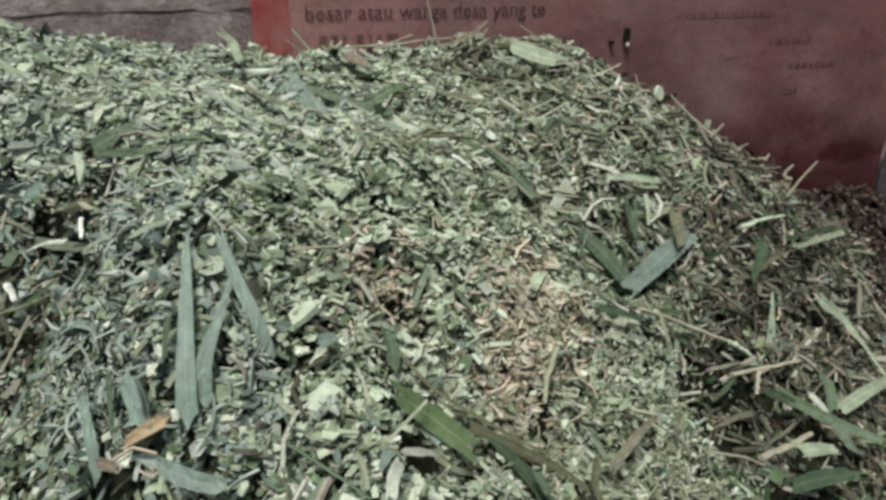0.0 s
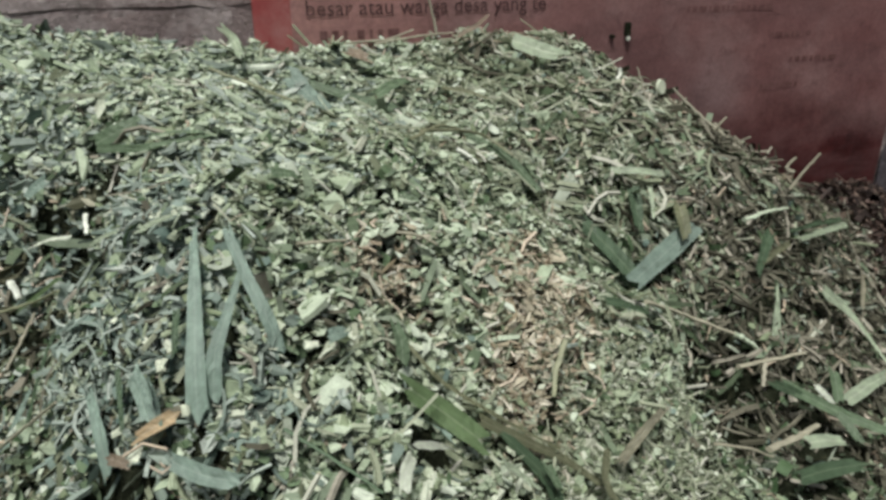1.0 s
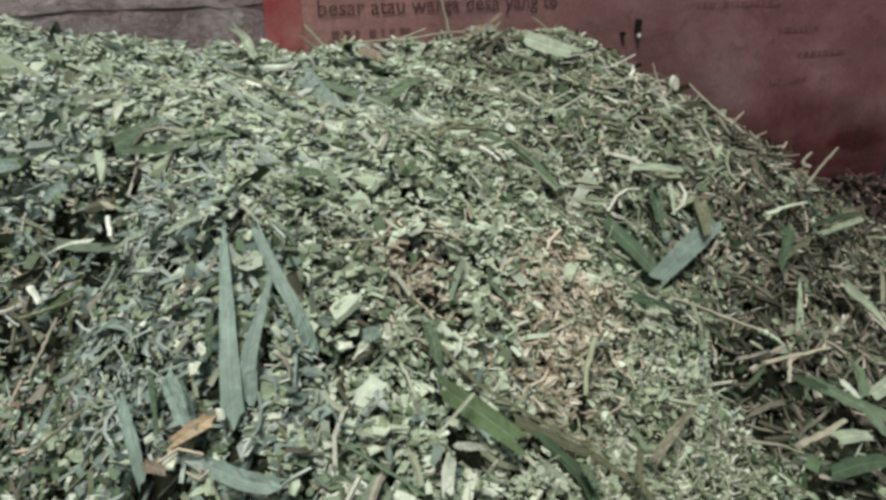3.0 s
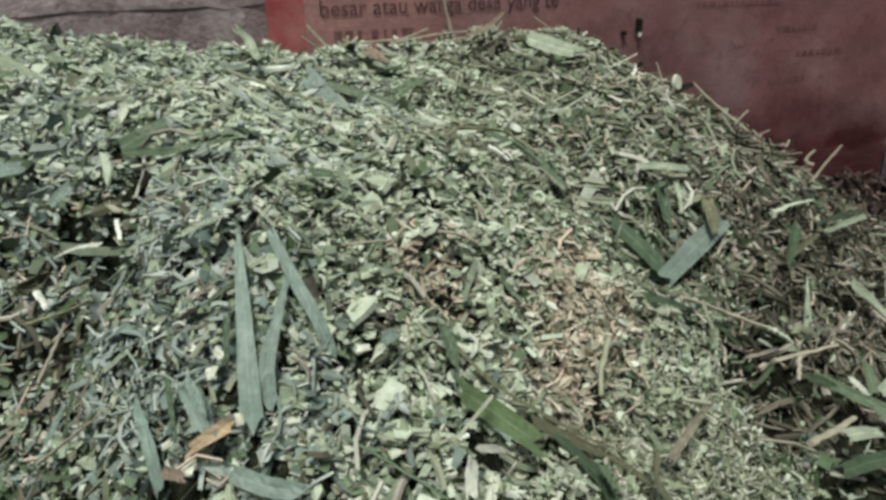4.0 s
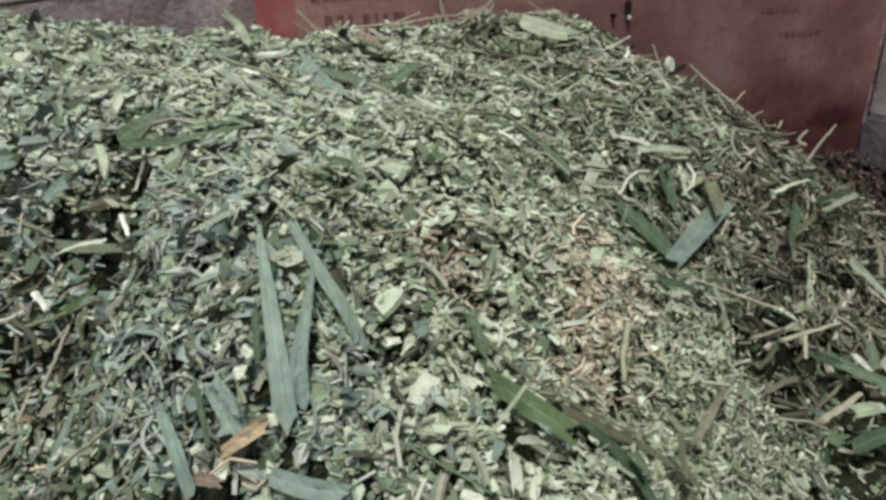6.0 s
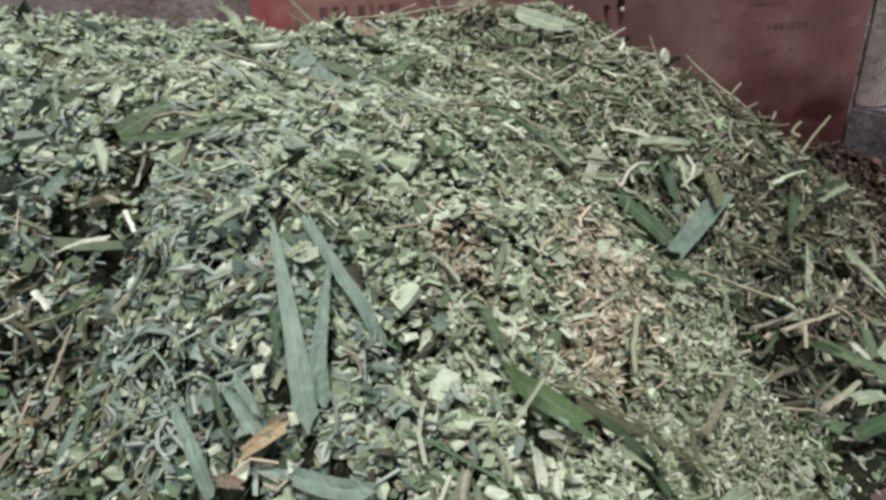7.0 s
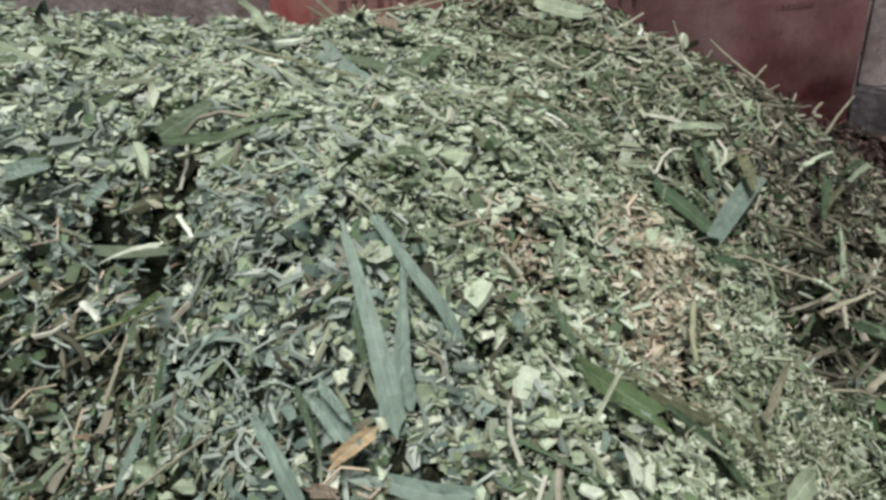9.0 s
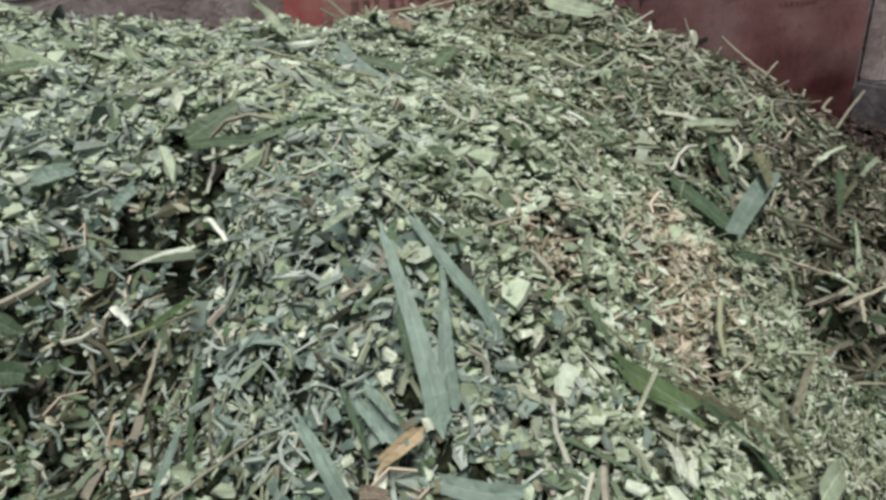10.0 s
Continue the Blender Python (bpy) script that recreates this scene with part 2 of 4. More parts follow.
def box(x0, x1, y0, y1, z0, z1, bevel=0.0, cuts=0, wobble=0.0, seed=0):
    bm = bmesh.new()
    bmesh.ops.create_cube(bm, size=1.0)
    for v in bm.verts:
        v.co = Vector((x0 if v.co.x < 0 else x1, y0 if v.co.y < 0 else y1, z0 if v.co.z < 0 else z1))
    if cuts:
        bmesh.ops.subdivide_edges(bm, edges=bm.edges[:], cuts=cuts, use_grid_fill=True)
    if bevel:
        sharp = [e for e in bm.edges if len(e.link_faces) == 2 and e.calc_face_angle(0) > 1.0]
        bmesh.ops.bevel(bm, geom=sharp, offset=bevel, segments=2, affect="EDGES")
    if wobble:
        for v in bm.verts:
            v.co += wobble * noise.noise_vector(v.co * 14 + Vector((seed, 0, 0)))
    return bm


# ---- the lie of the heap ----
BROAD = [
    -0.398, -0.245, 0.433, 0.213, -0.07, -0.145,
    0.625, 0.221, -0.694, -0.186, 0.112, 0.221,
    -0.296, 0.156, 0.755, -0.028, -0.136, -0.007,
    -0.398, -0.074, -0.048, -0.213, 0.583, -0.227,
    0.709, 0.576, 0.111, 0.752, -0.292, 0.127,
]
FINE = [
    -0.031, -0.045, -0.044, 0.021, 0.095, -0.002, -0.075, 0.013, 0.048, 0.015, -0.003,
    -0.052, -0.073, 0.042, -0.012, -0.089, -0.093, 0.121, -0.006, -0.08, -0.016, -0.058,
    0.049, -0.078, 0.139, -0.026, 0.037, 0.047, 0.019, -0.049, 0.075, -0.002, -0.136,
    0.004, -0.131, 0.075, -0.092, 0.048, 0.009, -0.11, 0.019, 0.064, -0.02, 0.019,
    0.069, 0.054, 0.083, 0.013, 0.002, -0.04, 0.057, 0.045, -0.046, 0.026, -0.01,
    -0.009, -0.059, -0.088, -0.054, -0.006, -0.057, -0.057, -0.102, 0.005, 0.049, -0.026,
    -0.006, -0, 0.057, 0.093, 0.051, 0.071, 0.038, 0.056, 0.082, -0.056, -0.043,
]

BROAD_X, BROAD_Y, BROAD_R = np.arange(-0.9, 2.7, 0.6), np.arange(0.0, 2.0, 0.45), 0.45
FINE_X, FINE_Y, FINE_R = np.arange(-0.5, 1.55, 0.2), np.arange(0.7, 1.95, 0.2), 0.17
# hollows, and swells of negative depth: x, y, depth, radius
HOLLOWS = [(0.905, 0.945, 0.16, 0.045), (0.97, 0.97, 0.08, 0.05), (-0.185, 1.275, 0.10, 0.035), (-0.27, 1.33, 0.08, 0.045), (-0.32, 1.22, 0.05, 0.04), (0.265, 1.0, 0.06, 0.022), (0.475, 0.9, 0.06, 0.022), (1.28, 1.18, 0.06, 0.04), (0.245, 0.80, 0.05, 0.02), (-0.2, 0.84, 0.05, 0.025), (1.08, 1.2, 0.05, 0.03), (1.10, 0.88, 0.035, 0.04), (1.25, 0.97, 0.035, 0.04), (2.05, 1.78, -0.15, 0.17), (2.25, 1.5, -0.13, 0.2), (1.85, 1.6, -0.06, 0.12), (-0.38, 1.08, 0.05, 0.05), (-0.30, 0.98, 0.05, 0.04),
           (-0.19, 1.86, -0.026, 0.10), (0.06, 1.86, 0.012, 0.06), (0.52, 1.86, -0.020, 0.13), (0.92, 1.86, -0.024, 0.10), (-0.42, 1.86, -0.012, 0.10), (0.225, 1.0, 0.03, 0.02), (0.30, 0.99, 0.04, 0.018),
           (-0.215, 1.33, 0.06, 0.03), (-0.30, 1.40, 0.05, 0.025), (-0.11, 1.27, 0.04, 0.02), (-0.37, 1.29, 0.04, 0.03), (-0.43, 1.22, 0.04, 0.03), (1.0, 1.04, 0.05, 0.03), (0.87, 0.99, 0.06, 0.03)]
SETTLED = 0.013  # how deep the middle of the loose layer lies below its top


def lie(x, y):
    """The height of the heap over the plan, without its pieces."""
    x, y = np.asarray(x, float), np.asarray(y, float)
    z = np.zeros_like(x)
    for some, xs, ys, r in ((BROAD, BROAD_X, BROAD_Y, BROAD_R), (FINE, FINE_X, FINE_Y, FINE_R)):
        for n, w in enumerate(some):
            cx, cy = xs[n % len(xs)], ys[n // len(xs)]
            z += w * np.exp(-((x - cx) ** 2 + (y - cy) ** 2) / (2 * r * r))
    for cx, cy, d, r in HOLLOWS:
        z -= d * np.exp(-((x - cx) ** 2 + (y - cy) ** 2) / (2 * r * r))
    out = np.hypot(np.maximum(-0.75 - x, 0) / 0.75, np.maximum(0.6 - y, 0) / 0.65)
    skirt = np.clip(1.15 - out + 0.08 * np.sin(9 * x) + 0.08 * np.sin(11 * y + 4 * x), 0, 1)
    return np.maximum(z, 0.01) * skirt * skirt * (3 - 2 * skirt)


def hole(x, y):
    """How deep the small hollows go."""
    z = np.zeros_like(np.asarray(x, float))
    for cx, cy, d, r in HOLLOWS:
        if d > 0.03 and r < 0.055:
            z = z + d * np.exp(-((x - cx) ** 2 + (y - cy) ** 2) / (2 * r * r))
    return z


def slope(x, y, d=0.01):
    gx = (lie(x + d, y) - lie(x - d, y)) / (2 * d)
    gy = (lie(x, y + d) - lie(x, y - d)) / (2 * d)
    return gx, gy


# ---- setting ----
WALL_Y = 1.905
bm = bmesh.new()
bmesh.ops.create_grid(bm, x_segments=2, y_segments=2, size=150)
tagged(part("ground", bm, EARTH), "dark packed earth floor of the yard", "ground", kind="structure")

wall = part("wall_north", box(-3.0, 2.5, WALL_Y + 0.0025, WALL_Y + 0.2, 0.0, 2.3), MORTAR)
tagged(wall, "weathered plastered block wall with dark cracked joints", "wall", kind="structure")
rng = random.Random(4)
courses = [(0.0, 0.44), (0.446, 0.848), (0.853, 1.28), (1.287, 1.72), (1.727, 2.29)]
for row, (z0, z1) in enumerate(courses):
    x = -3.0 - 0.6 * (row % 2)
    while x < 2.5:
        w = 1.25 + rng.uniform(-0.1, 0.1)
        x0, x1 = max(x, -3.0), min(x + w - 0.003, 2.49)
        if x1 - x0 > 0.06:
            bm = box(x0, x1, WALL_Y, WALL_Y + 0.12, z0, z1, 0.002, 24, 0.004, row * 9.0)
            for v in bm.verts:
                v.co.z += 0.014 * noise.noise(Vector((v.co.x * 7, row, 0))) + 0.008 * noise.noise(Vector((v.co.x * 21, row, 3)))
            part("block", bm, BLOCK, wall)
        x += w

side = part("wall_east", box(2.46, 2.62, -1.5, WALL_Y + 0.2, 0.0, 2.3, 0.008, 6, 0.006, 3), CONCRETE)
tagged(side, "grey concrete side wall closing the yard", "wall", kind="structure")
plinth = part("plinth", box(2.36, 2.46, -1.5, WALL_Y - 0.012, 0.0, 0.33, 0.012, 7, 0.008, 5), FOOTING)
tagged(plinth, "low grey concrete plinth along the side wall", "plinth", kind="structure")
post = part("pilaster", box(2.38, 2.46, WALL_Y - 0.10, WALL_Y - 0.008, 0.33, 2.3, 0.01, 6, 0.006, 7), PLASTER)
tagged(post, "pale concrete corner post above the plinth", "post", kind="structure")

# ---- the printed banner on the wall ----
banner = tagged(new("banner"), "faded red printed vinyl banner, grimy, hung on the wall", "banner")
banner.location = (0.0, WALL_Y - 0.012, 0.0)


def sheet(x0, x1, z0, z1, lift=0.0, thick=0.0015):
    """A hanging sheet with faint creases, hung just off the wall."""
    bm = bmesh.new()
    nx, nz = max(2, int((x1 - x0) / 0.02)), max(2, int((z1 - z0) / 0.02))
    grid = [[bm.verts.new((x0 + (x1 - x0) * i / nx, -lift - crease(x0 + (x1 - x0) * i / nx, z0 + (z1 - z0) * j / nz), z0 + (z1 - z0) * j / nz)) for i in range(nx + 1)] for j in range(nz + 1)]
    faces = [bm.faces.new((grid[j][i], grid[j][i + 1], grid[j + 1][i + 1], grid[j + 1][i])) for j in range(nz) for i in range(nx)]
    bmesh.ops.solidify(bm, geom=faces, thickness=-thick)
    return bm


def crease(x, z):
    return 0.006 * (1 + noise.noise(Vector((x * 2.2, 0, z * 1.3)))) + 0.003 * (1 + noise.noise(Vector((x * 9, 3, z * 4))))


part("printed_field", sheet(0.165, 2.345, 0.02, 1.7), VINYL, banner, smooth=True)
part("red_border", sheet(0.163, 0.2535, 0.02, 1.7, 0.0012, 0.0004), VINYL_RED, banner, "brighter red border stripe", smooth=True)


def letters(text, x, z, size, name="lettering"):
    """Printed words on the banner, as a thin flat mesh."""
    cu = bpy.data.curves.new(name, "FONT")
    cu.body, cu.size, cu.resolution_u = text, size, 2
    tmp = new(name, cu)
    bpy.context.view_layer.update()
    me = bpy.data.meshes.new_from_object(tmp.evaluated_get(bpy.context.evaluated_depsgraph_get()))
    bpy.data.objects.remove(tmp)
    me.materials.clear()
    me.materials.append(INK)
    wide = max(v.co.x for v in me.vertices)
    for v in me.vertices:
        px, pz = x + v.co.x, z + v.co.y
        v.co = (px, -0.0028 - crease(px, pz), pz)
    ob = new(name, me)
    ob.parent = banner
    return wide


def bars(x, z, lengths, tall, gap=0.02):
    """Worn print that cannot be read: plain bars of its size."""
    for w in lengths:
        part("print_bar", sheet(x, x + w, z, z + tall, 0.0016, 0.0002), INK_FAINT, banner)
        x += w + gap


letters("besar atau warga desa yang te", 0.288, 0.826, 0.055)
bars(0.322, 0.768, (0.019, 0.017, 0.01), 0.022, 0.012)
bars(0.418, 0.768, (0.018, 0.008, 0.012, 0.03), 0.022, 0.014)
for z, x, run in ((0.885, 1.28, 13), (0.806, 1.42, 13), (0.722, 1.75, 7), (0.642, 1.84, 7), (0.560, 1.74, 7)):
    lens = [0.008 + 0.05 * abs(noise.noise(Vector((z * 40, k * 1.7, 0)))) for k in range(run)]
    bars(x, z, lens, 0.017, 0.008)

# ---- the heap ----
heap = tagged(new("grass_heap"), "large heap of chopped green fodder grass against the wall", "grass heap")
def fade(v, lo, hi):
    return np.clip((v - lo) / (hi - lo), 0, 1)


def patch(x, y, cx, cy, r):
    return np.exp(-((x - cx) ** 2 + (y - cy) ** 2) / (2 * r * r))


def right_flank(x, y):
    """1 where the heap is strawy: the flank that falls off beside the banner."""
    return fade(x + 0.35 * (y - 1.2) - 0.25 * fade(1.05 - y, 0.0, 0.15), 0.55, 0.95)


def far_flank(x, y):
    """1 on the outer flank and its foot: weathered strands, darkened for shade there."""
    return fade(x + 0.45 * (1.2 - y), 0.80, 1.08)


def brown_patch(x, y):
    """1 where withered tan bits lie: a small tuft and a streak down the face."""
    streak = patch(x, y, 0.545, 1.055, 0.045) + patch(x, y, 0.50, 0.995, 0.045) + patch(x, y, 0.455, 0.935, 0.04)
    return np.clip(1.05 * streak + 0.8 * patch(x, y, 0.575, 1.02, 0.04) + 1.1 * patch(x, y, 0.25, 1.035, 0.032) + 0.6 * patch(x, y, 0.43, 0.84, 0.03), 0, 1)


def fluff(x, y):
    """1 on the low front, where the cut is finest."""
    return np.clip(1.3 * patch(x, y, 0.67, 0.86, 0.12) + patch(x, y, 0.55, 0.78, 0.08), 0, 1)


def blue_side(x, y):
    """1 where the cut is greyish blue: the left shoulder and down to its foot."""
    return np.clip(1.3 * patch(x, y, -0.15, 1.02, 0.085) + patch(x, y, -0.19, 1.17, 0.07) + 0.9 * patch(x, y, -0.10, 0.86, 0.075) + 0.8 * patch(x, y, -0.35, 1.44, 0.10) + 0.35 * patch(x, y, 0.0, 0.80, 0.08), 0, 1)


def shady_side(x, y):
    """1 on the low left skirt: leafier, olive, and mixed darker for its shade."""
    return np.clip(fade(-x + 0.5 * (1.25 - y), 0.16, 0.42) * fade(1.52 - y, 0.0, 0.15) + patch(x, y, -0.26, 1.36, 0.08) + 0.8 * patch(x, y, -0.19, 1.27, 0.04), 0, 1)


def lumps(x, y):
    """Clods and small pits in the lie of the pieces."""
    def ripple(wave, turn):
        out = 0.0
        for k in range(3):
            a = 2.1 * k + turn
            out = out + np.sin(wave * (x * math.cos(a) + y * math.sin(a)) + 3.1 * k + 2.2 * np.sin(0.3 * wave * (x * math.sin(a) - y * math.cos(a)) + k))
        return out
    out = 0.006 * ripple(27.0, 0.4) + 0.005 * ripple(58.0, 1.1) + 0.003 * ripple(104.0, 2.0)
    rough = 1.4 + 1.9 * shady_side(x, y) - 0.5 * fluff(x, y) - 0.6 * fade(y, 1.4, 1.55) + 0.3 * right_flank(x, y) + 1.2 * far_flank(x, y)
    return out - rough * (0.028 * np.maximum(0, ripple(76.0, 0.9) - 1.0) + 0.028 * np.maximum(0, ripple(131.0, 1.7) - 1.0))


nx, ny = 400, 250
gx, gy = np.meshgrid(np.linspace(-1.6, 2.34, nx), np.linspace(-0.6, 1.885, ny))
# sheet under the pieces; its near-black colour paints the shade in the gaps
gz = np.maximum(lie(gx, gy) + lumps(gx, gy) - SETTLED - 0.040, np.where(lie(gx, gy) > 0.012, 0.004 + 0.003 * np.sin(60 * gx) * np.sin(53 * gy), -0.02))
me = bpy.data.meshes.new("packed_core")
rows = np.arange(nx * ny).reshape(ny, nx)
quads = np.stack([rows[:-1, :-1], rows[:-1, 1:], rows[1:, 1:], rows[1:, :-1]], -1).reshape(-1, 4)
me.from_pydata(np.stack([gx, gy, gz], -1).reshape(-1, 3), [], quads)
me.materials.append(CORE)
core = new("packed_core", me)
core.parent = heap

# ---- whole leaves and stalks that lie singly on the heap ----
UNDER = np.zeros((700, 320), bool)  # 5 mm cells of the plan that lie under a leaf


def cover(line, half):
    for c in line:
        a, b, n = (c.x + 1.0) / 0.005, c.y / 0.005 - 60, max(1, round(half / 0.005))
        UNDER[max(0, int(a) - n):int(a) + n + 1, max(0, int(b) - n):int(b) + n + 1] = True


def covered(x, y):
    return UNDER[np.clip(((x + 1.0) / 0.005).astype(int), 0, 699), np.clip((y / 0.005).astype(int) - 60, 0, 319)]


def spine(points, steps):
    """Evenly spaced points on a smooth line through the given ones."""
    p = [Vector(q) for q in points]
    if len(p) == 2:
        p = [p[0], (p[0] + p[1]) / 2 + Vector((0, 0, 0.04 * (p[1] - p[0]).length)), p[1]]
    p = [2 * p[0] - p[1], *p, 2 * p[-1] - p[-2]]
    out = []
    for k in range(1, len(p) - 2):
        a, b, c, d = p[k - 1:k + 3]
        for i in range(steps + (k == len(p) - 3)):
            t = i / steps
            out.append(0.5 * (2 * b + (c - a) * t + (2 * a - 5 * b + 4 * c - d) * t * t + (3 * b - a - 3 * c + d) * t ** 3))
    return out


def rest_normal(p):
    gx, gy = slope(np.array([p.x]), np.array([p.y]))
    return Vector((-gx[0], -gy[0], 1.0)).normalized()


def leaf_blade(points, width, material, label, taper=(0.5, 0.3), fold=0.15, lean=0.25):
    """One grass leaf: a shallow V with a rib, ragged edges, drawn in towards its ends."""
    line = spine(points, 7)
    cover(line, 0.55 * width)
    r = random.Random(round(1000 * points[0][0]) * 7 + round(1000 * points[0][1]))
    bm = bmesh.new()
    uv = bm.loops.layers.uv.new("UVMap")
    rows, n = [], len(line) - 1
    twist = r.uniform(-0.15, 0.15)
    for i, c in enumerate(line):
        f = i / n
        d = (line[min(i + 1, n)] - line[max(i - 1, 0)]).normalized()
        up = (rest_normal(c) + lean * Vector((-0.2, -1.0, 0.3))).normalized()
        side = d.cross(up).normalized()
        side = (Matrix.Rotation(twist * (f - 0.5) * 2, 3, d) @ side).normalized()
        up = side.cross(d)
        c = c + 0.007 * up
        full = (taper[0] + (taper[1] - taper[0]) * f) * (0.9 + 0.14 * math.sin(math.pi * f))
        row = []
        for u in (-1.0, -0.5, 0.0, 0.5, 1.0):
            w = 0.5 * width * full * u * (1 + (0.035 * r.uniform(-1, 1) if abs(u) == 1 else 0))
            row.append((bm.verts.new(c + side * w + up * (fold * 0.5 * width * full * abs(u) + 0.0008 * r.uniform(-1, 1)) + d * (0.45 * width * r.uniform(-1, 1) if i in (0, n) else 0)), (u + 1) / 2, f))
        rows.append(row)
    top = []
    for a, b in zip(rows, rows[1:]):
        for k in range(4):
            face = bm.faces.new((a[k][0], a[k + 1][0], b[k + 1][0], b[k][0]))
            for loop, q in zip(face.loops, (a[k], a[k + 1], b[k + 1], b[k])):
                loop[uv].uv = (q[1], q[2] * 3)
            top.append(face)
    bmesh.ops.solidify(bm, geom=top, thickness=0.0007)
    return tagged(part("grass_leaf", bm, material), label, "leaf", "loose leaves on the heap")


def stalk(points, width, material, label, taper=(0.5, 0.3), fold=0.25):
    """One stalk: round, slightly crooked, with a joint and a cut end."""
    line = spine(points, 6)
    cover(line, 0.4 * width)
    r = random.Random(round(1000 * points[0][0]) * 5 + round(1000 * points[0][1]))
    bm = bmesh.new()
    uv = bm.loops.layers.uv.new("UVMap")
    n, joint, sides = len(line) - 1, r.randint(2, max(3, len(line) - 3)), 7
    rings = []
    for i, c in enumerate(line):
        d = (line[min(i + 1, n)] - line[max(i - 1, 0)]).normalized()
        side = d.cross(Vector((0.1, 0.2, 1))).normalized()
        up = side.cross(d)
        c = c + 0.005 * rest_normal(c)
        thick = 0.5 * width * (1.0 - 0.3 * i / n) * (1.25 if i == joint else 1.0)
        c = c + 0.10 * width * Vector((r.uniform(-1, 1), r.uniform(-1, 1), r.uniform(-1, 1)))
        rings.append([bm.verts.new(c + thick * (math.cos(a) * side + 0.7 * math.sin(a) * up)) for a in (2 * math.pi * k / sides for k in range(sides))])
    for i, (a, b) in enumerate(zip(rings, rings[1:])):
        for k in range(sides):
            face = bm.faces.new((a[k], a[(k + 1) % sides], b[(k + 1) % sides], b[k]))
            for loop, (u, v) in zip(face.loops, ((k, i), (k + 1, i), (k + 1, i + 1), (k, i + 1))):
                loop[uv].uv = (u / sides, v * 0.3)
    bm.faces.new(rings[0][::-1])
    bm.faces.new(rings[-1])
    bmesh.ops.recalc_face_normals(bm, faces=bm.faces[:])
    return tagged(part("grass_stalk", bm, material, smooth=True), label, "stalk", "loose stalks on the heap")


leaf_blade([(-0.028, 1.010, 0.612), (-0.036, 0.939, 0.556), (-0.046, 0.865, 0.487), (-0.050, 0.838, 0.440)], 0.032, BLADE_TEAL, "bluish green grass leaf blade lying on the heap", (0.3, 1.0), 0.04)
leaf_blade([(0.022, 0.954, 0.569), (-0.002, 0.908, 0.532), (-0.022, 0.872, 0.500), (-0.030, 0.848, 0.455)], 0.0245, BLADE_TEAL, "bluish green grass leaf blade lying on the heap", (0.3, 1.0), 0.04)
leaf_blade([(0.014, 1.015, 0.615), (0.029, 0.953, 0.568), (0.047, 0.903, 0.524), (0.056, 0.880, 0.480)], 0.021, BLADE_TEAL, "bluish green grass leaf blade lying on the heap", (0.7, 0.95), 0.05)
leaf_blade([(-0.177, 0.932, 0.440), (-0.168, 0.886, 0.412), (-0.159, 0.842, 0.377)], 0.0245, BLADE_TEAL, "broad bluish grass leaf standing in the heap", (0.6, 0.95), 0.05)
leaf_blade([(-0.243, 1.125, 0.437), (-0.265, 1.096, 0.393), (-0.289, 1.058, 0.331)], 0.015, BLADE_DARK, "dark green grass leaf lying on the heap", (0.6, 0.8), 0.12)
leaf_blade([(-0.123, 0.841, 0.420), (-0.100, 0.838, 0.435), (-0.074, 0.838, 0.448)], 0.019, BLADE_YELLOW, "withered orange yellow leaf piece on the heap", (0.7, 1.0), 0.3)
leaf_blade([(-0.290, 1.305, 0.511), (-0.211, 1.218, 0.551)], 0.0155, STALK_WHITE, "white split stem piece on the heap", (0.2, 0.9), 0.12)
stalk([(-0.320, 1.023, 0.327), (-0.272, 0.988, 0.375), (-0.223, 0.952, 0.424)], 0.0072, STALK_STRAW, "dry straw stalk lying on the heap", (0.95, 0.7), 0.12)
leaf_blade([(-0.086, 0.784, 0.423), (-0.052, 0.756, 0.414), (-0.016, 0.737, 0.408)], 0.0263, BLADE_TEAL, "short bluish green leaf piece on the heap", (0.8, 0.8), 0.12)
leaf_blade([(-0.122, 0.899, 0.472), (-0.113, 0.875, 0.457), (-0.107, 0.850, 0.440)], 0.018, BLADE_TEAL, "bluish green grass leaf blade lying on the heap", (0.7, 0.9), 0.12)
leaf_blade([(-0.106, 0.889, 0.474), (-0.100, 0.864, 0.456), (-0.097, 0.841, 0.439)], 0.02, BLADE_TEAL, "bluish green grass leaf blade lying on the heap", (0.7, 0.9), 0.12)
leaf_blade([(-0.134, 0.897, 0.489), (-0.134, 0.838, 0.440)], 0.0094, BLADE_DARK, "dark green grass leaf lying on the heap", (0.95, 0.7), 0.12)
leaf_blade([(-0.114, 0.882, 0.494), (-0.098, 0.839, 0.466)], 0.0123, BLADE_TEAL, "bluish green grass leaf blade lying on the heap", (0.95, 0.7), 0.12)
leaf_blade([(-0.058, 0.908, 0.552), (-0.067, 0.867, 0.511)], 0.0100, BLADE_DARK, "dark green grass leaf lying on the heap", (0.95, 0.7), 0.12)
stalk([(-0.342, 1.267, 0.424), (-0.278, 1.216, 0.456), (-0.228, 1.147, 0.499)], 0.0084, BLADE_OLIVE, "dry straw stalk lying on the heap", (0.95, 0.7), 0.12)
leaf_blade([(0.227, 0.942, 0.463), (0.231, 0.917, 0.443), (0.224, 0.888, 0.429)], 0.027, BLADE_GREEN, "green grass leaf blade lying on the chopped heap", (0.6, 0.9), 0.12)
leaf_blade([(0.218, 0.853, 0.412), (0.268, 0.836, 0.368), (0.315, 0.800, 0.326)], 0.050, BLADE_LIME, "bright green broad leaf piece on the heap", (0.55, 0.75), 0.06, 0.9)
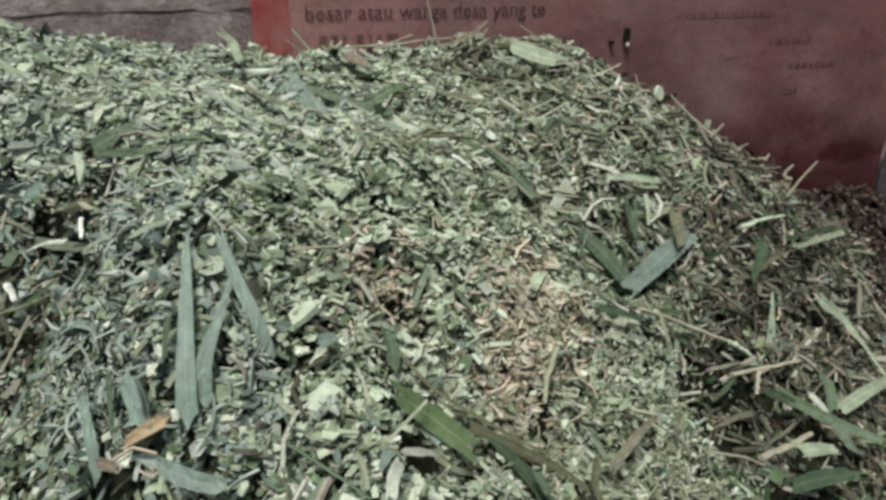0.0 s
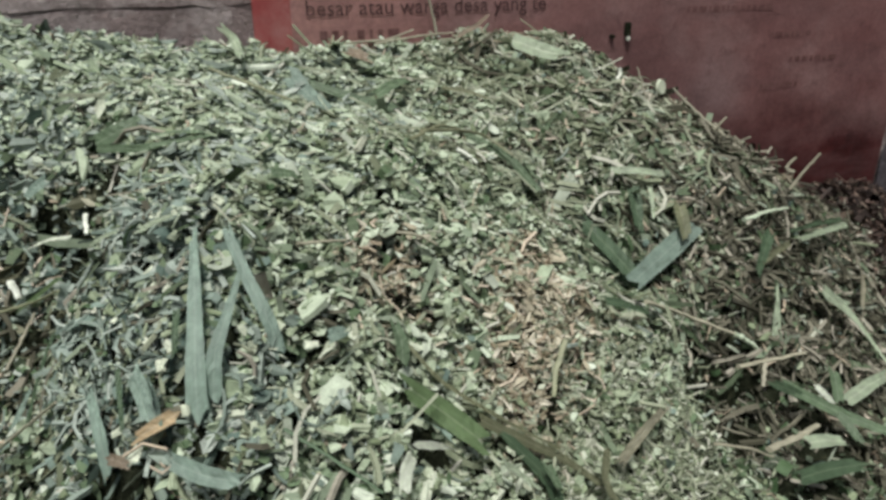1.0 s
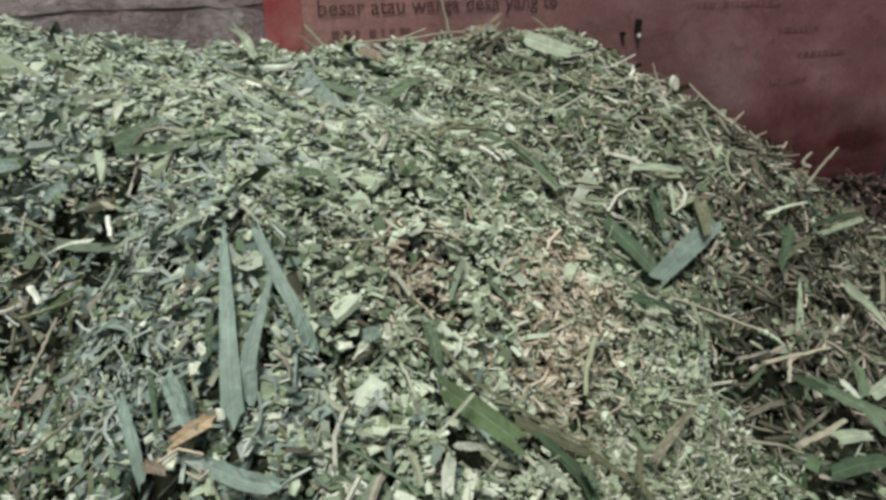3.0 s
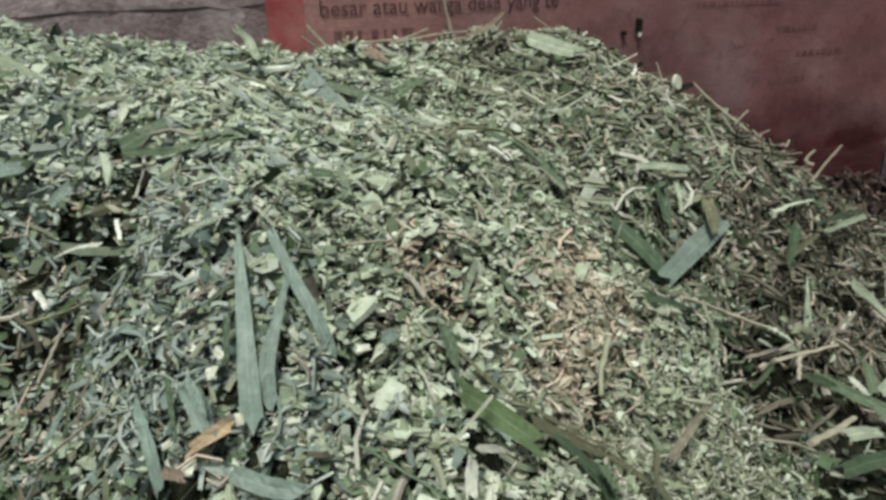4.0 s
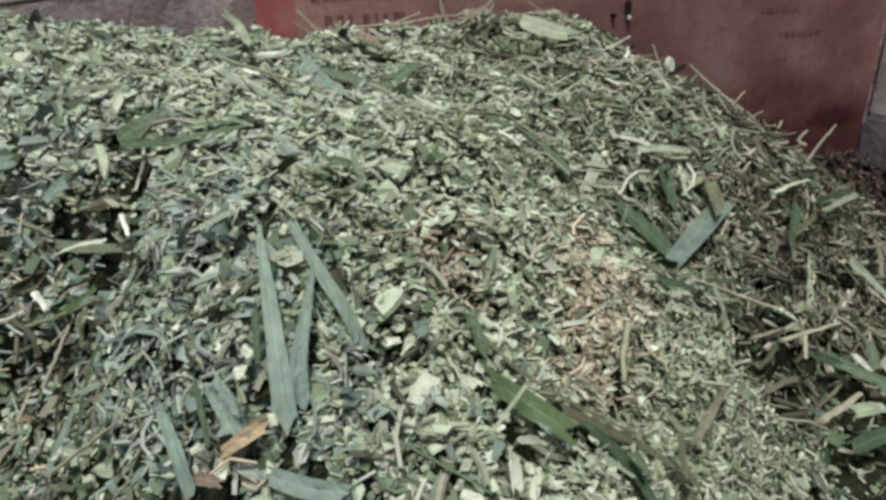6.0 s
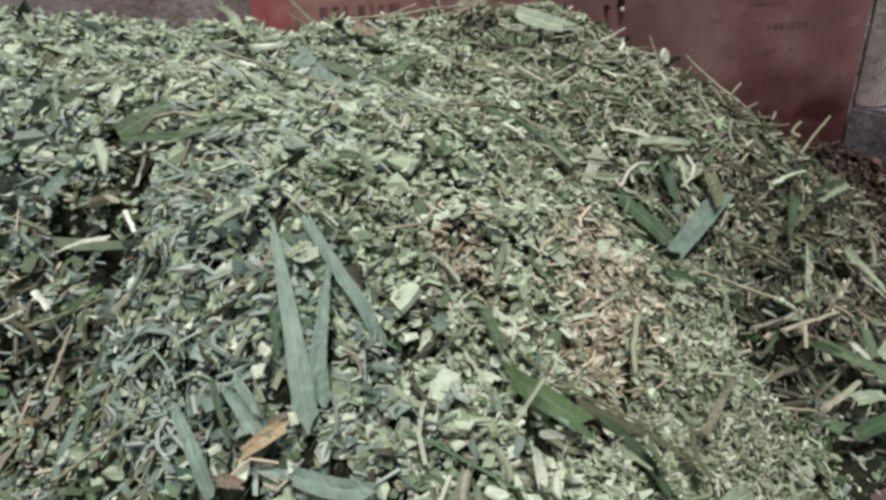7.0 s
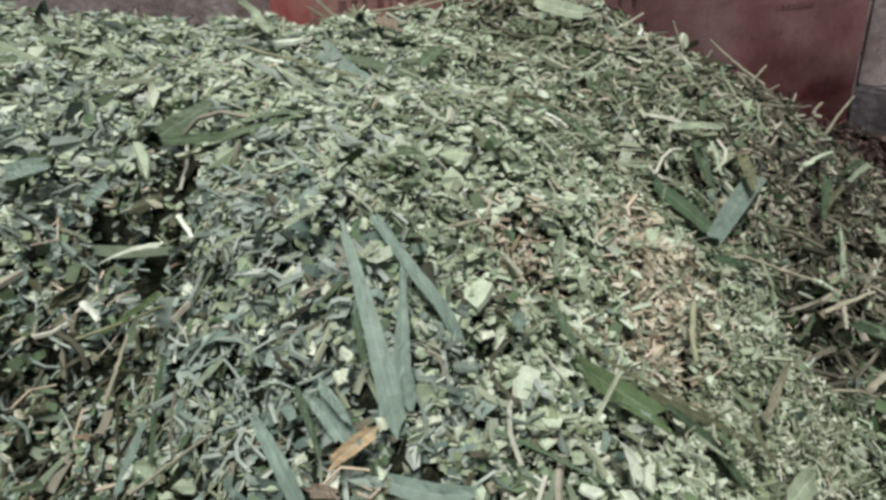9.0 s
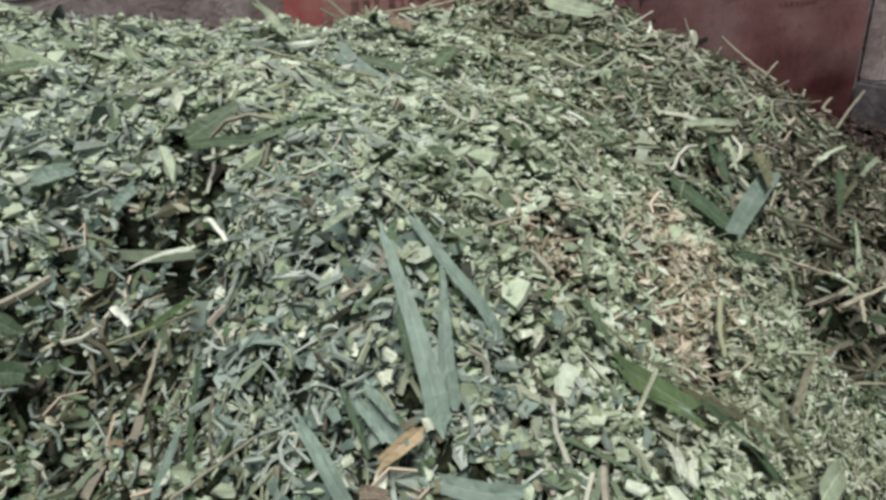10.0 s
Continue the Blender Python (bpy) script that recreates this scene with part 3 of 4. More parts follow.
leaf_blade([(0.217, 0.797, 0.390), (0.252, 0.754, 0.378)], 0.0194, BLADE_TEAL, "pale green leaf strip lying on the heap", (0.8, 0.6), 0.12)
leaf_blade([(0.318, 0.839, 0.340), (0.390, 0.836, 0.287), (0.464, 0.828, 0.235), (0.523, 0.804, 0.187)], 0.025, BLADE_OLIVE, "olive withered leaf among the chopped stems", (0.9, 0.4), 0.12)
leaf_blade([(0.241, 0.917, 0.436), (0.284, 0.876, 0.384), (0.376, 0.853, 0.309), (0.461, 0.839, 0.246)], 0.0095, BLADE_OLIVE, "long olive grass stem across the heap", (0.8, 0.7), 0.12)
leaf_blade([(0.260, 0.772, 0.345), (0.192, 0.739, 0.399)], 0.0138, STALK_WHITE, "white split stem piece on the heap", (0.9, 0.8), 0.1)
leaf_blade([(0.191, 0.747, 0.375), (0.174, 0.710, 0.386), (0.167, 0.691, 0.374)], 0.0191, STALK_WHITE, "white split stem piece on the heap", (0.9, 0.8), 0.1)
leaf_blade([(0.320, 0.750, 0.330), (0.344, 0.742, 0.307), (0.370, 0.731, 0.281)], 0.0123, BLADE_PALE, "pale green leaf strip lying on the heap", (0.95, 0.7), 0.12)
stalk([(0.045, 0.786, 0.430), (0.099, 0.748, 0.395), (0.147, 0.711, 0.362)], 0.0065, BLADE_DARK, "long thin dark green stalk across the heap", (0.95, 0.7), 0.12)
leaf_blade([(0.406, 0.782, 0.276), (0.410, 0.748, 0.255)], 0.0227, BLADE_GREEN, "green grass leaf blade lying on the chopped heap", (0.95, 0.7), 0.12)
leaf_blade([(0.361, 0.828, 0.304), (0.407, 0.790, 0.250), (0.415, 0.744, 0.218)], 0.035, BLADE_DARK, "dark green grass leaf lying on the heap", (0.6, 0.9), 0.12)
leaf_blade([(0.542, 0.830, 0.233), (0.518, 0.792, 0.209), (0.528, 0.761, 0.178)], 0.0169, BLADE_OLIVE, "olive curled leaf strip", (0.95, 0.7), 0.12)
leaf_blade([(0.562, 0.817, 0.214), (0.686, 0.877, 0.249)], 0.0190, STALK_STRAW, "tan withered leaf strip on the heap", (0.95, 0.7), 0.12)
leaf_blade([(0.486, 0.706, 0.168), (0.603, 0.750, 0.131)], 0.0424, BLADE_PALE, "pale green leaf strip lying on the heap", (0.9, 0.9), 0.12)
stalk([(0.527, 0.953, 0.370), (0.494, 0.917, 0.337), (0.475, 0.883, 0.309)], 0.0105, BLADE_OLIVE, "dry straw stalk lying on the heap", (0.95, 0.7), 0.12)
stalk([(0.268, 1.048, 0.563), (0.303, 1.048, 0.552), (0.332, 1.042, 0.535)], 0.0081, STALK_STRAW, "dry straw stalk lying on the heap", (0.95, 0.7), 0.12)
stalk([(0.104, 0.982, 0.590), (0.142, 0.998, 0.581), (0.183, 1.017, 0.572)], 0.0075, STALK_STRAW, "dry straw stalk lying on the heap", (0.95, 0.7), 0.12)
leaf_blade([(0.801, 1.153, 0.348), (0.905, 1.196, 0.380), (0.972, 1.212, 0.414)], 0.05, BLADE_TEAL, "bluish green leaf blade on the strawy flank", (0.85, 0.9), 0.05, 0.35)
leaf_blade([(0.744, 1.280, 0.437), (0.780, 1.222, 0.392), (0.803, 1.165, 0.353)], 0.048, BLADE_DARK, "dull green grass leaf blade lying on the chopped heap", (0.7, 0.8), 0.06, 0.8)
leaf_blade([(1.120, 1.097, 0.317), (1.092, 1.046, 0.205)], 0.0253, BLADE_PALE, "whitish tapered leaf blade on the flank", (0.15, 1), 0.12)
leaf_blade([(1.254, 1.091, 0.273), (1.333, 1.076, 0.208), (1.371, 0.977, 0.114)], 0.0380, BLADE_PALE, "long pale green leaf blade on the flank", (1, 0.3), 0.12)
leaf_blade([(1.174, 0.916, 0.118), (1.257, 0.936, 0.123), (1.377, 0.978, 0.112)], 0.0312, BLADE_PALE, "pale green leaf strip lying on the heap", (0.95, 0.7), 0.12)
leaf_blade([(1.044, 0.957, 0.161), (1.141, 0.903, 0.109), (1.220, 0.835, 0.079)], 0.0398, BLADE_GREEN, "fresh green grass blade at the foot of the heap", (0.6, 0.5), 0.12)
leaf_blade([(1.117, 0.950, 0.149), (1.141, 0.915, 0.118)], 0.0146, STALK_WHITE, "white split stem piece on the heap", (0.95, 0.7), 0.12)
leaf_blade([(1.177, 0.968, 0.162), (1.153, 0.916, 0.119)], 0.0324, BLADE_GREEN, "fresh green grass blade at the foot of the heap", (0.95, 0.7), 0.12)
leaf_blade([(1.069, 0.940, 0.142), (1.013, 0.965, 0.172)], 0.0231, BLADE_DARK, "dark green grass leaf lying on the heap", (0.95, 0.7), 0.12)
leaf_blade([(1.138, 0.898, 0.107), (1.144, 0.841, 0.078)], 0.0212, BLADE_GREEN, "fresh green grass blade at the foot of the heap", (0.95, 0.7), 0.12)
stalk([(0.945, 0.987, 0.210), (1.033, 0.995, 0.201), (1.124, 0.997, 0.199)], 0.0128, STALK_STRAW, "dry straw stalk lying on the heap", (0.95, 0.7), 0.12)
stalk([(1.022, 0.993, 0.200), (0.994, 0.959, 0.170)], 0.0101, STALK_STRAW, "dry straw stalk lying on the heap", (0.95, 0.7), 0.12)
stalk([(0.915, 0.847, 0.113), (1.016, 0.875, 0.099), (1.075, 0.891, 0.103)], 0.0162, STALK_STRAW, "dry straw stalk lying on the heap", (0.95, 0.7), 0.12)
leaf_blade([(1.021, 0.861, 0.091), (1.110, 0.850, 0.080)], 0.0334, BLADE_PALE, "pale green leaf strip lying on the heap", (0.95, 0.7), 0.12)
stalk([(0.773, 0.841, 0.174), (0.914, 0.836, 0.106)], 0.0091, STALK_STRAW, "dry straw stalk lying on the heap", (0.95, 0.7), 0.12)
stalk([(0.756, 1.054, 0.351), (0.862, 1.062, 0.301), (0.967, 1.036, 0.253)], 0.0131, STALK_STRAW, "dry straw stalk lying on the heap", (0.95, 0.7), 0.12)
leaf_blade([(0.631, 1.011, 0.395), (0.736, 1.023, 0.348)], 0.0256, BLADE_DARK, "dark green grass leaf lying on the heap", (0.8, 0.4), 0.12)
stalk([(0.967, 1.036, 0.253), (1.017, 1.013, 0.223)], 0.0164, BLADE_PALE, "dry straw stalk lying on the heap", (0.95, 0.7), 0.12)
leaf_blade([(0.942, 0.801, 0.077), (1.028, 0.809, 0.067), (1.105, 0.800, 0.063)], 0.0500, BLADE_DARK, "dark green grass leaf lying on the heap", (0.6, 0.6), 0.12)
leaf_blade([(1.488, 1.191, 0.241), (1.411, 1.111, 0.194)], 0.0189, STALK_STRAW, "pale green leaf strip lying on the heap", (0.95, 0.7), 0.12)
leaf_blade([(0.952, 1.238, 0.467), (0.944, 1.187, 0.411)], 0.0332, BLADE_OLIVE, "olive grass leaf lying on the flank", (0.95, 0.7), 0.12)
leaf_blade([(1.142, 1.161, 0.403), (1.072, 1.108, 0.342)], 0.0266, BLADE_DARK, "dark green grass leaf lying on the heap", (0.95, 0.7), 0.12)
leaf_blade([(1.190, 1.151, 0.376), (1.097, 1.120, 0.358)], 0.0162, BLADE_OLIVE, "pale green leaf strip lying on the heap", (0.95, 0.7), 0.12)
leaf_blade([(1.228, 1.165, 0.373), (1.384, 1.240, 0.345), (1.525, 1.296, 0.326)], 0.0169, BLADE_PALE, "narrow green leaf at the rim of the heap", (0.7, 1), 0.12)
leaf_blade([(1.206, 1.173, 0.393), (1.355, 1.243, 0.367), (1.510, 1.302, 0.338)], 0.0137, BLADE_DARK, "narrow green leaf at the rim of the heap", (0.7, 1), 0.12)
stalk([(1.089, 1.180, 0.432), (1.240, 1.224, 0.427)], 0.0138, BLADE_PALE, "dry straw stalk lying on the heap", (0.95, 0.7), 0.12)
leaf_blade([(0.220, 1.729, 0.705), (0.246, 1.690, 0.672), (0.292, 1.610, 0.640)], 0.058, BLADE_TEAL, "bluish green leaf blade folded over on the heap", (0.9, 0.35), 0.12, 1.1)
leaf_blade([(0.254, 1.713, 0.692), (0.336, 1.666, 0.662), (0.441, 1.625, 0.630)], 0.037, BLADE_GREEN, "green leaf blade with pale midrib on the heap", (0.5, 0.7), 0.12, 0.9)
leaf_blade([(0.386, 1.615, 0.667), (0.489, 1.692, 0.685)], 0.0291, BLADE_GREEN, "green grass leaf blade lying on the chopped heap", (0.95, 0.7), 0.12)
leaf_blade([(-0.164, 1.372, 0.657), (-0.076, 1.278, 0.674), (0.022, 1.294, 0.679)], 0.017, BLADE_GREEN, "green grass leaf blade lying on the chopped heap", (0.9, 0.5), 0.12, 0.4)
leaf_blade([(-0.172, 1.386, 0.660), (-0.135, 1.372, 0.680), (-0.092, 1.371, 0.699)], 0.04, BLADE_GREEN, "dull green grass leaf lying on the heap", (0.8, 0.6), 0.12, 0.7)
leaf_blade([(-0.073, 1.235, 0.698), (0.008, 1.209, 0.703)], 0.0091, BLADE_GREEN, "green grass leaf blade lying on the chopped heap", (0.95, 0.7), 0.12)
leaf_blade([(0.113, 1.745, 0.749), (0.107, 1.810, 0.779), (0.077, 1.816, 0.810)], 0.0353, BLADE_PALE, "pale leaf blade leaning up against the wall", (0.5, 0.8), 0.12)
stalk([(0.045, 1.691, 0.733), (0.109, 1.622, 0.712), (0.192, 1.471, 0.691)], 0.0101, BLADE_OLIVE, "dry straw stalk lying on the heap", (0.95, 0.7), 0.12)
leaf_blade([(0.086, 1.099, 0.660), (0.129, 1.113, 0.648)], 0.0214, BLADE_GREEN, "green grass leaf blade lying on the chopped heap", (0.95, 0.7), 0.12)
leaf_blade([(0.364, 1.783, 0.745), (0.414, 1.762, 0.730)], 0.0343, BLADE_BROWN, "brown withered leaf near the crest", (0.95, 0.7), 0.12)
leaf_blade([(0.826, 1.790, 0.749), (0.870, 1.761, 0.733), (0.922, 1.732, 0.718)], 0.0558, BLADE_PALE, "crumpled pale green leaf on the crest", (0.9, 0.7), 0.12, 1.0)
stalk([(0.442, 1.246, 0.631), (0.475, 1.227, 0.605)], 0.0117, STALK_WHITE, "white split stem piece on the heap", (0.95, 0.7), 0.12)
leaf_blade([(0.562, 1.496, 0.589), (0.631, 1.417, 0.549), (0.668, 1.336, 0.491)], 0.030, BLADE_GREEN, "long grey green leaf on the heap", (0.8, 0.7), 0.12)
leaf_blade([(0.847, 1.334, 0.525), (0.944, 1.294, 0.518)], 0.0194, BLADE_PALE, "pale green leaf strip lying on the heap", (0.95, 0.7), 0.12)
leaf_blade([(0.874, 1.295, 0.496), (0.849, 1.225, 0.426)], 0.0302, BLADE_DARK, "dark green grass leaf lying on the heap", (0.95, 0.7), 0.12)
leaf_blade([(0.908, 1.284, 0.496), (0.891, 1.234, 0.443)], 0.0115, BLADE_PALE, "pale green leaf strip lying on the heap", (0.95, 0.7), 0.12)
stalk([(1.075, 1.705, 0.620), (1.093, 1.714, 0.678)], 0.0193, STALK_WHITE, "white stem end sticking up at the rim", (0.95, 0.7), 0.12)
stalk([(1.031, 1.501, 0.639), (1.024, 1.515, 0.677), (1.015, 1.527, 0.711)], 0.0073, STALK_STRAW, "thin straw sticking up at the rim", (0.95, 0.7), 0.12)
stalk([(1.168, 1.372, 0.566), (1.126, 1.420, 0.610), (1.081, 1.468, 0.666)], 0.0101, STALK_STRAW, "dry straw sticking out at the rim", (0.95, 0.7), 0.12)
stalk([(1.147, 1.384, 0.579), (1.169, 1.375, 0.611)], 0.0087, STALK_STRAW, "dry straw sticking out at the rim", (0.95, 0.7), 0.12)
stalk([(1.399, 1.367, 0.455), (1.387, 1.383, 0.464), (1.404, 1.375, 0.491)], 0.0143, STALK_STRAW, "dry straw sticking out at the rim", (0.95, 0.7), 0.12)
stalk([(1.317, 1.296, 0.442), (1.343, 1.287, 0.487), (1.369, 1.275, 0.532)], 0.0106, STALK_STRAW, "long straw sticking up at the rim", (0.95, 0.7), 0.12)
stalk([(0.618, 1.849, 0.772), (0.611, 1.856, 0.817), (0.599, 1.863, 0.869)], 0.0092, STALK_STRAW, "pale straw standing against the banner", (0.95, 0.7), 0.12)
leaf_blade([(0.669, 1.825, 0.765), (0.711, 1.812, 0.790), (0.746, 1.800, 0.818)], 0.0153, BLADE_BROWN, "curled brown leaf on the crest", (0.95, 0.7), 0.12)
stalk([(0.374, 1.823, 0.761), (0.479, 1.838, 0.764), (0.560, 1.860, 0.783)], 0.0090, STALK_STRAW, "dry straw stalk lying on the heap", (0.95, 0.7), 0.12)
stalk([(0.444, 1.818, 0.757), (0.570, 1.844, 0.769), (0.665, 1.848, 0.774)], 0.0076, STALK_STRAW, "dry straw stalk lying on the heap", (0.95, 0.7), 0.12)
leaf_blade([(-0.310, 1.241, 0.433), (-0.272, 1.214, 0.463), (-0.231, 1.170, 0.502)], 0.0166, BLADE_LIME, "yellowish green folded leaf on the heap", (0.3, 0.8), 0.5)
stalk([(-0.326, 1.163, 0.371), (-0.300, 1.180, 0.410), (-0.278, 1.197, 0.445)], 0.0083, STALK_STRAW, "dry straw stalk lying on the heap", (0.95, 0.7), 0.12)
leaf_blade([(-0.337, 1.103, 0.272), (-0.303, 1.105, 0.331), (-0.282, 1.105, 0.367)], 0.0207, BLADE_TEAL, "greyish grass blade lying on the heap", (0.9, 0.5), 0.12)
leaf_blade([(-0.486, 1.318, 0.401), (-0.452, 1.300, 0.395)], 0.0391, BLADE_DARK, "dark green grass leaf lying on the heap", (0.95, 0.7), 0.12)
leaf_blade([(-0.471, 1.355, 0.458), (-0.454, 1.342, 0.447)], 0.0339, BLADE_DARK, "dark green grass leaf lying on the heap", (0.95, 0.7), 0.12)
stalk([(-0.325, 1.293, 0.464), (-0.310, 1.259, 0.447)], 0.0132, STALK_WHITE, "white split stem piece on the heap", (0.95, 0.7), 0.12)
stalk([(-0.182, 1.216, 0.590), (-0.176, 1.155, 0.579)], 0.0078, STALK_WHITE, "white split stem piece on the heap", (0.95, 0.7), 0.12)
leaf_blade([(-0.153, 0.824, 0.413), (-0.131, 0.803, 0.413)], 0.0160, BLADE_BROWN, "dark brown withered leaf piece", (0.95, 0.7), 0.12)
leaf_blade([(-0.167, 1.104, 0.578), (-0.121, 1.052, 0.613)], 0.0085, BLADE_PALE, "pale green leaf strip lying on the heap", (0.95, 0.7), 0.12)
leaf_blade([(-0.383, 1.449, 0.625), (-0.328, 1.436, 0.635)], 0.0287, BLADE_TEAL, "bluish green grass leaf blade lying on the heap", (0.95, 0.7), 0.12)
leaf_blade([(-0.387, 1.597, 0.761), (-0.335, 1.602, 0.764)], 0.0233, BLADE_GREEN, "green grass leaf blade lying on the chopped heap", (0.95, 0.7), 0.12)
leaf_blade([(-0.255, 1.370, 0.612), (-0.290, 1.369, 0.580)], 0.0200, BLADE_TEAL, "bluish green grass leaf blade lying on the heap", (0.95, 0.7), 0.12)
leaf_blade([(-0.093, 1.023, 0.622), (-0.047, 1.013, 0.640)], 0.0100, BLADE_PALE, "pale green leaf strip lying on the heap", (0.95, 0.7), 0.12)
leaf_blade([(0.117, 0.863, 0.502), (0.142, 0.875, 0.499)], 0.0216, BLADE_TEAL, "pale green leaf strip lying on the heap", (0.95, 0.7), 0.12)
leaf_blade([(0.566, 1.655, 0.668), (0.650, 1.572, 0.649)], 0.0137, BLADE_OLIVE, "green grass leaf blade lying on the chopped heap", (0.95, 0.7), 0.12)
stalk([(0.353, 1.226, 0.662), (0.525, 1.460, 0.617)], 0.0102, BLADE_OLIVE, "dry straw stalk lying on the heap", (0.95, 0.7), 0.12)
stalk([(0.392, 1.284, 0.661), (0.573, 1.448, 0.603), (0.628, 1.387, 0.564)], 0.0106, BLADE_OLIVE, "dry straw stalk lying on the heap", (0.95, 0.7), 0.12)

# ---- the strewn pieces ----
gen = np.random.default_rng(7)


def strew(count, keep, area=(-1.45, 2.3, -0.05, 1.88)):
    """Random places on the heap, thinned by keep(x, y), with the frame of the surface there."""
    x = gen.uniform(area[0], area[1], count)
    y = gen.uniform(area[2], area[3], count)
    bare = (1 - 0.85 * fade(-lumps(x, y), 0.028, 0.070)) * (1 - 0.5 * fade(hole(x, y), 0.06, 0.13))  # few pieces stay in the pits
    ok = gen.random(count) < np.clip(keep(x, y), 0, 1) * bare
    x, y = x[ok], y[ok]
    gx, gy = slope(x, y)
    n = np.stack([-gx, -gy, np.ones_like(x)], 1)
    n /= np.linalg.norm(n, axis=1)[:, None]
    return x, y, n


def downhill(n):
    """The way down the slope, as an angle over the plan."""
    return np.arctan2(n[:, 1], n[:, 0])


def turned(n, tip, heading, spread):
    """Axes along, across and up for pieces that lie on the slope, tipped at random."""
    m = len(n)
    up = n + tip * gen.normal(size=(m, 3))
    up /= np.linalg.norm(up, axis=1)[:, None]
    a = (downhill(n) if heading == "down" else heading) + spread * gen.normal(size=m)
    along = np.stack([np.cos(a), np.sin(a), np.zeros(m)], 1)
    along -= up * np.sum(along * up, 1)[:, None]
    along /= np.linalg.norm(along, axis=1)[:, None]
    return along, np.cross(up, along), up


def joined(name, verts, faces, material, parent, label):
    """Many small loose pieces as one mesh."""
    me = bpy.data.meshes.new(name)
    m, v = verts.shape[0], verts.shape[1]
    me.from_pydata(verts.reshape(-1, 3), [], (np.arange(m)[:, None, None] * v + np.asarray(faces)[None]).reshape(m * len(faces), -1))
    me.materials.append(material)
    ob = new(name, me)
    ob.parent = parent
    return tagged(ob, label, kind="stuff")


CHIP_FACES = [(0, 1, 2, 3), (0, 3, 4, 5)] + [((k + 1) % 6, k, k + 6, (k + 1) % 6 + 6) for k in range(6)]


def chips(name, count, keep, material, size, label, tip=0.6, lift=(-0.034, 0.012), area=(-1.45, 2.3, -0.05, 1.88), parent=None, long=1.9, thick=0.22, heading=0.0, spread=3.0):
    """Chopped stem: short six-cornered flakes, uneven in outline, cupped and thick."""
    x, y, n = strew(count, keep, area)
    m = len(x)
    along, across, up = turned(n, tip, heading, spread)
    s = size * np.exp(0.38 * gen.normal(size=m))
    l, w, t = s * gen.uniform(0.9, long, m), s * gen.uniform(0.6, 1.05, m), s * gen.uniform(0.5, 1.3, m) * thick
    c = np.stack([x, y, lie(x, y) + lumps(x, y)], 1) + n * (gen.uniform(lift[0], lift[1], m) - SETTLED - 0.022 * covered(x, y))[:, None]
    a = np.arange(6)[None] * math.pi / 3 + gen.uniform(-0.35, 0.35, (m, 6))
    r = gen.uniform(0.36, 0.62, (m, 6))
    ca, sa = r * np.cos(a), r * np.sin(a)
    cup = (gen.normal(size=m) * 0.5)[:, None] * (ca * ca - 0.1) * l[:, None] + 0.10 * s[:, None] * gen.normal(size=(m, 6))
    rim = c[:, None] + ca[..., None] * (l[:, None] * along)[:, None] + sa[..., None] * (w[:, None] * across)[:, None] + cup[..., None] * up[:, None]
    half = (0.5 * t[:, None] * up)[:, None]
    return joined(name, np.concatenate([rim + half, rim - half * gen.uniform(0.6, 1.2, (m, 6))[..., None]], 1), CHIP_FACES, material, parent or heap, label)


def flakes(name, count, keep, material, size, label, tip=0.55, lift=(-0.032, 0.012), aspect=(0.35, 0.8), heading=0.0, spread=3.0, curl=0.38, area=(-1.45, 2.3, -0.05, 1.88), parent=None):
    """Torn leaf: thin, bent once or twice along its length."""
    x, y, n = strew(count, keep, area)
    m = len(x)
    along, across, up = turned(n, tip, heading, spread)
    l = size * np.exp(0.4 * gen.normal(size=m))
    w = l * gen.uniform(aspect[0], aspect[1], m)
    c = np.stack([x, y, lie(x, y) + lumps(x, y)], 1) + n * (gen.uniform(lift[0], lift[1], m) - SETTLED - 0.022 * covered(x, y))[:, None]
    bend = l * curl * gen.normal(size=m)
    rows = []
    for f, wide in ((-0.5, 0.8), (-0.17, 1.0), (0.17, 1.0), (0.5, 0.7)):
        rise = bend * (f * f * 4 - 0.5)
        mid = c + (l * f)[:, None] * along + rise[:, None] * up
        half = (w * 0.5 * wide * gen.uniform(0.75, 1.2, m))[:, None] * across
        rows += [mid - half, mid + half]
    v = np.stack(rows, 1)
    return joined(name, v, [(0, 2, 3, 1), (2, 4, 5, 3), (4, 6, 7, 5)], material, parent or heap, label)


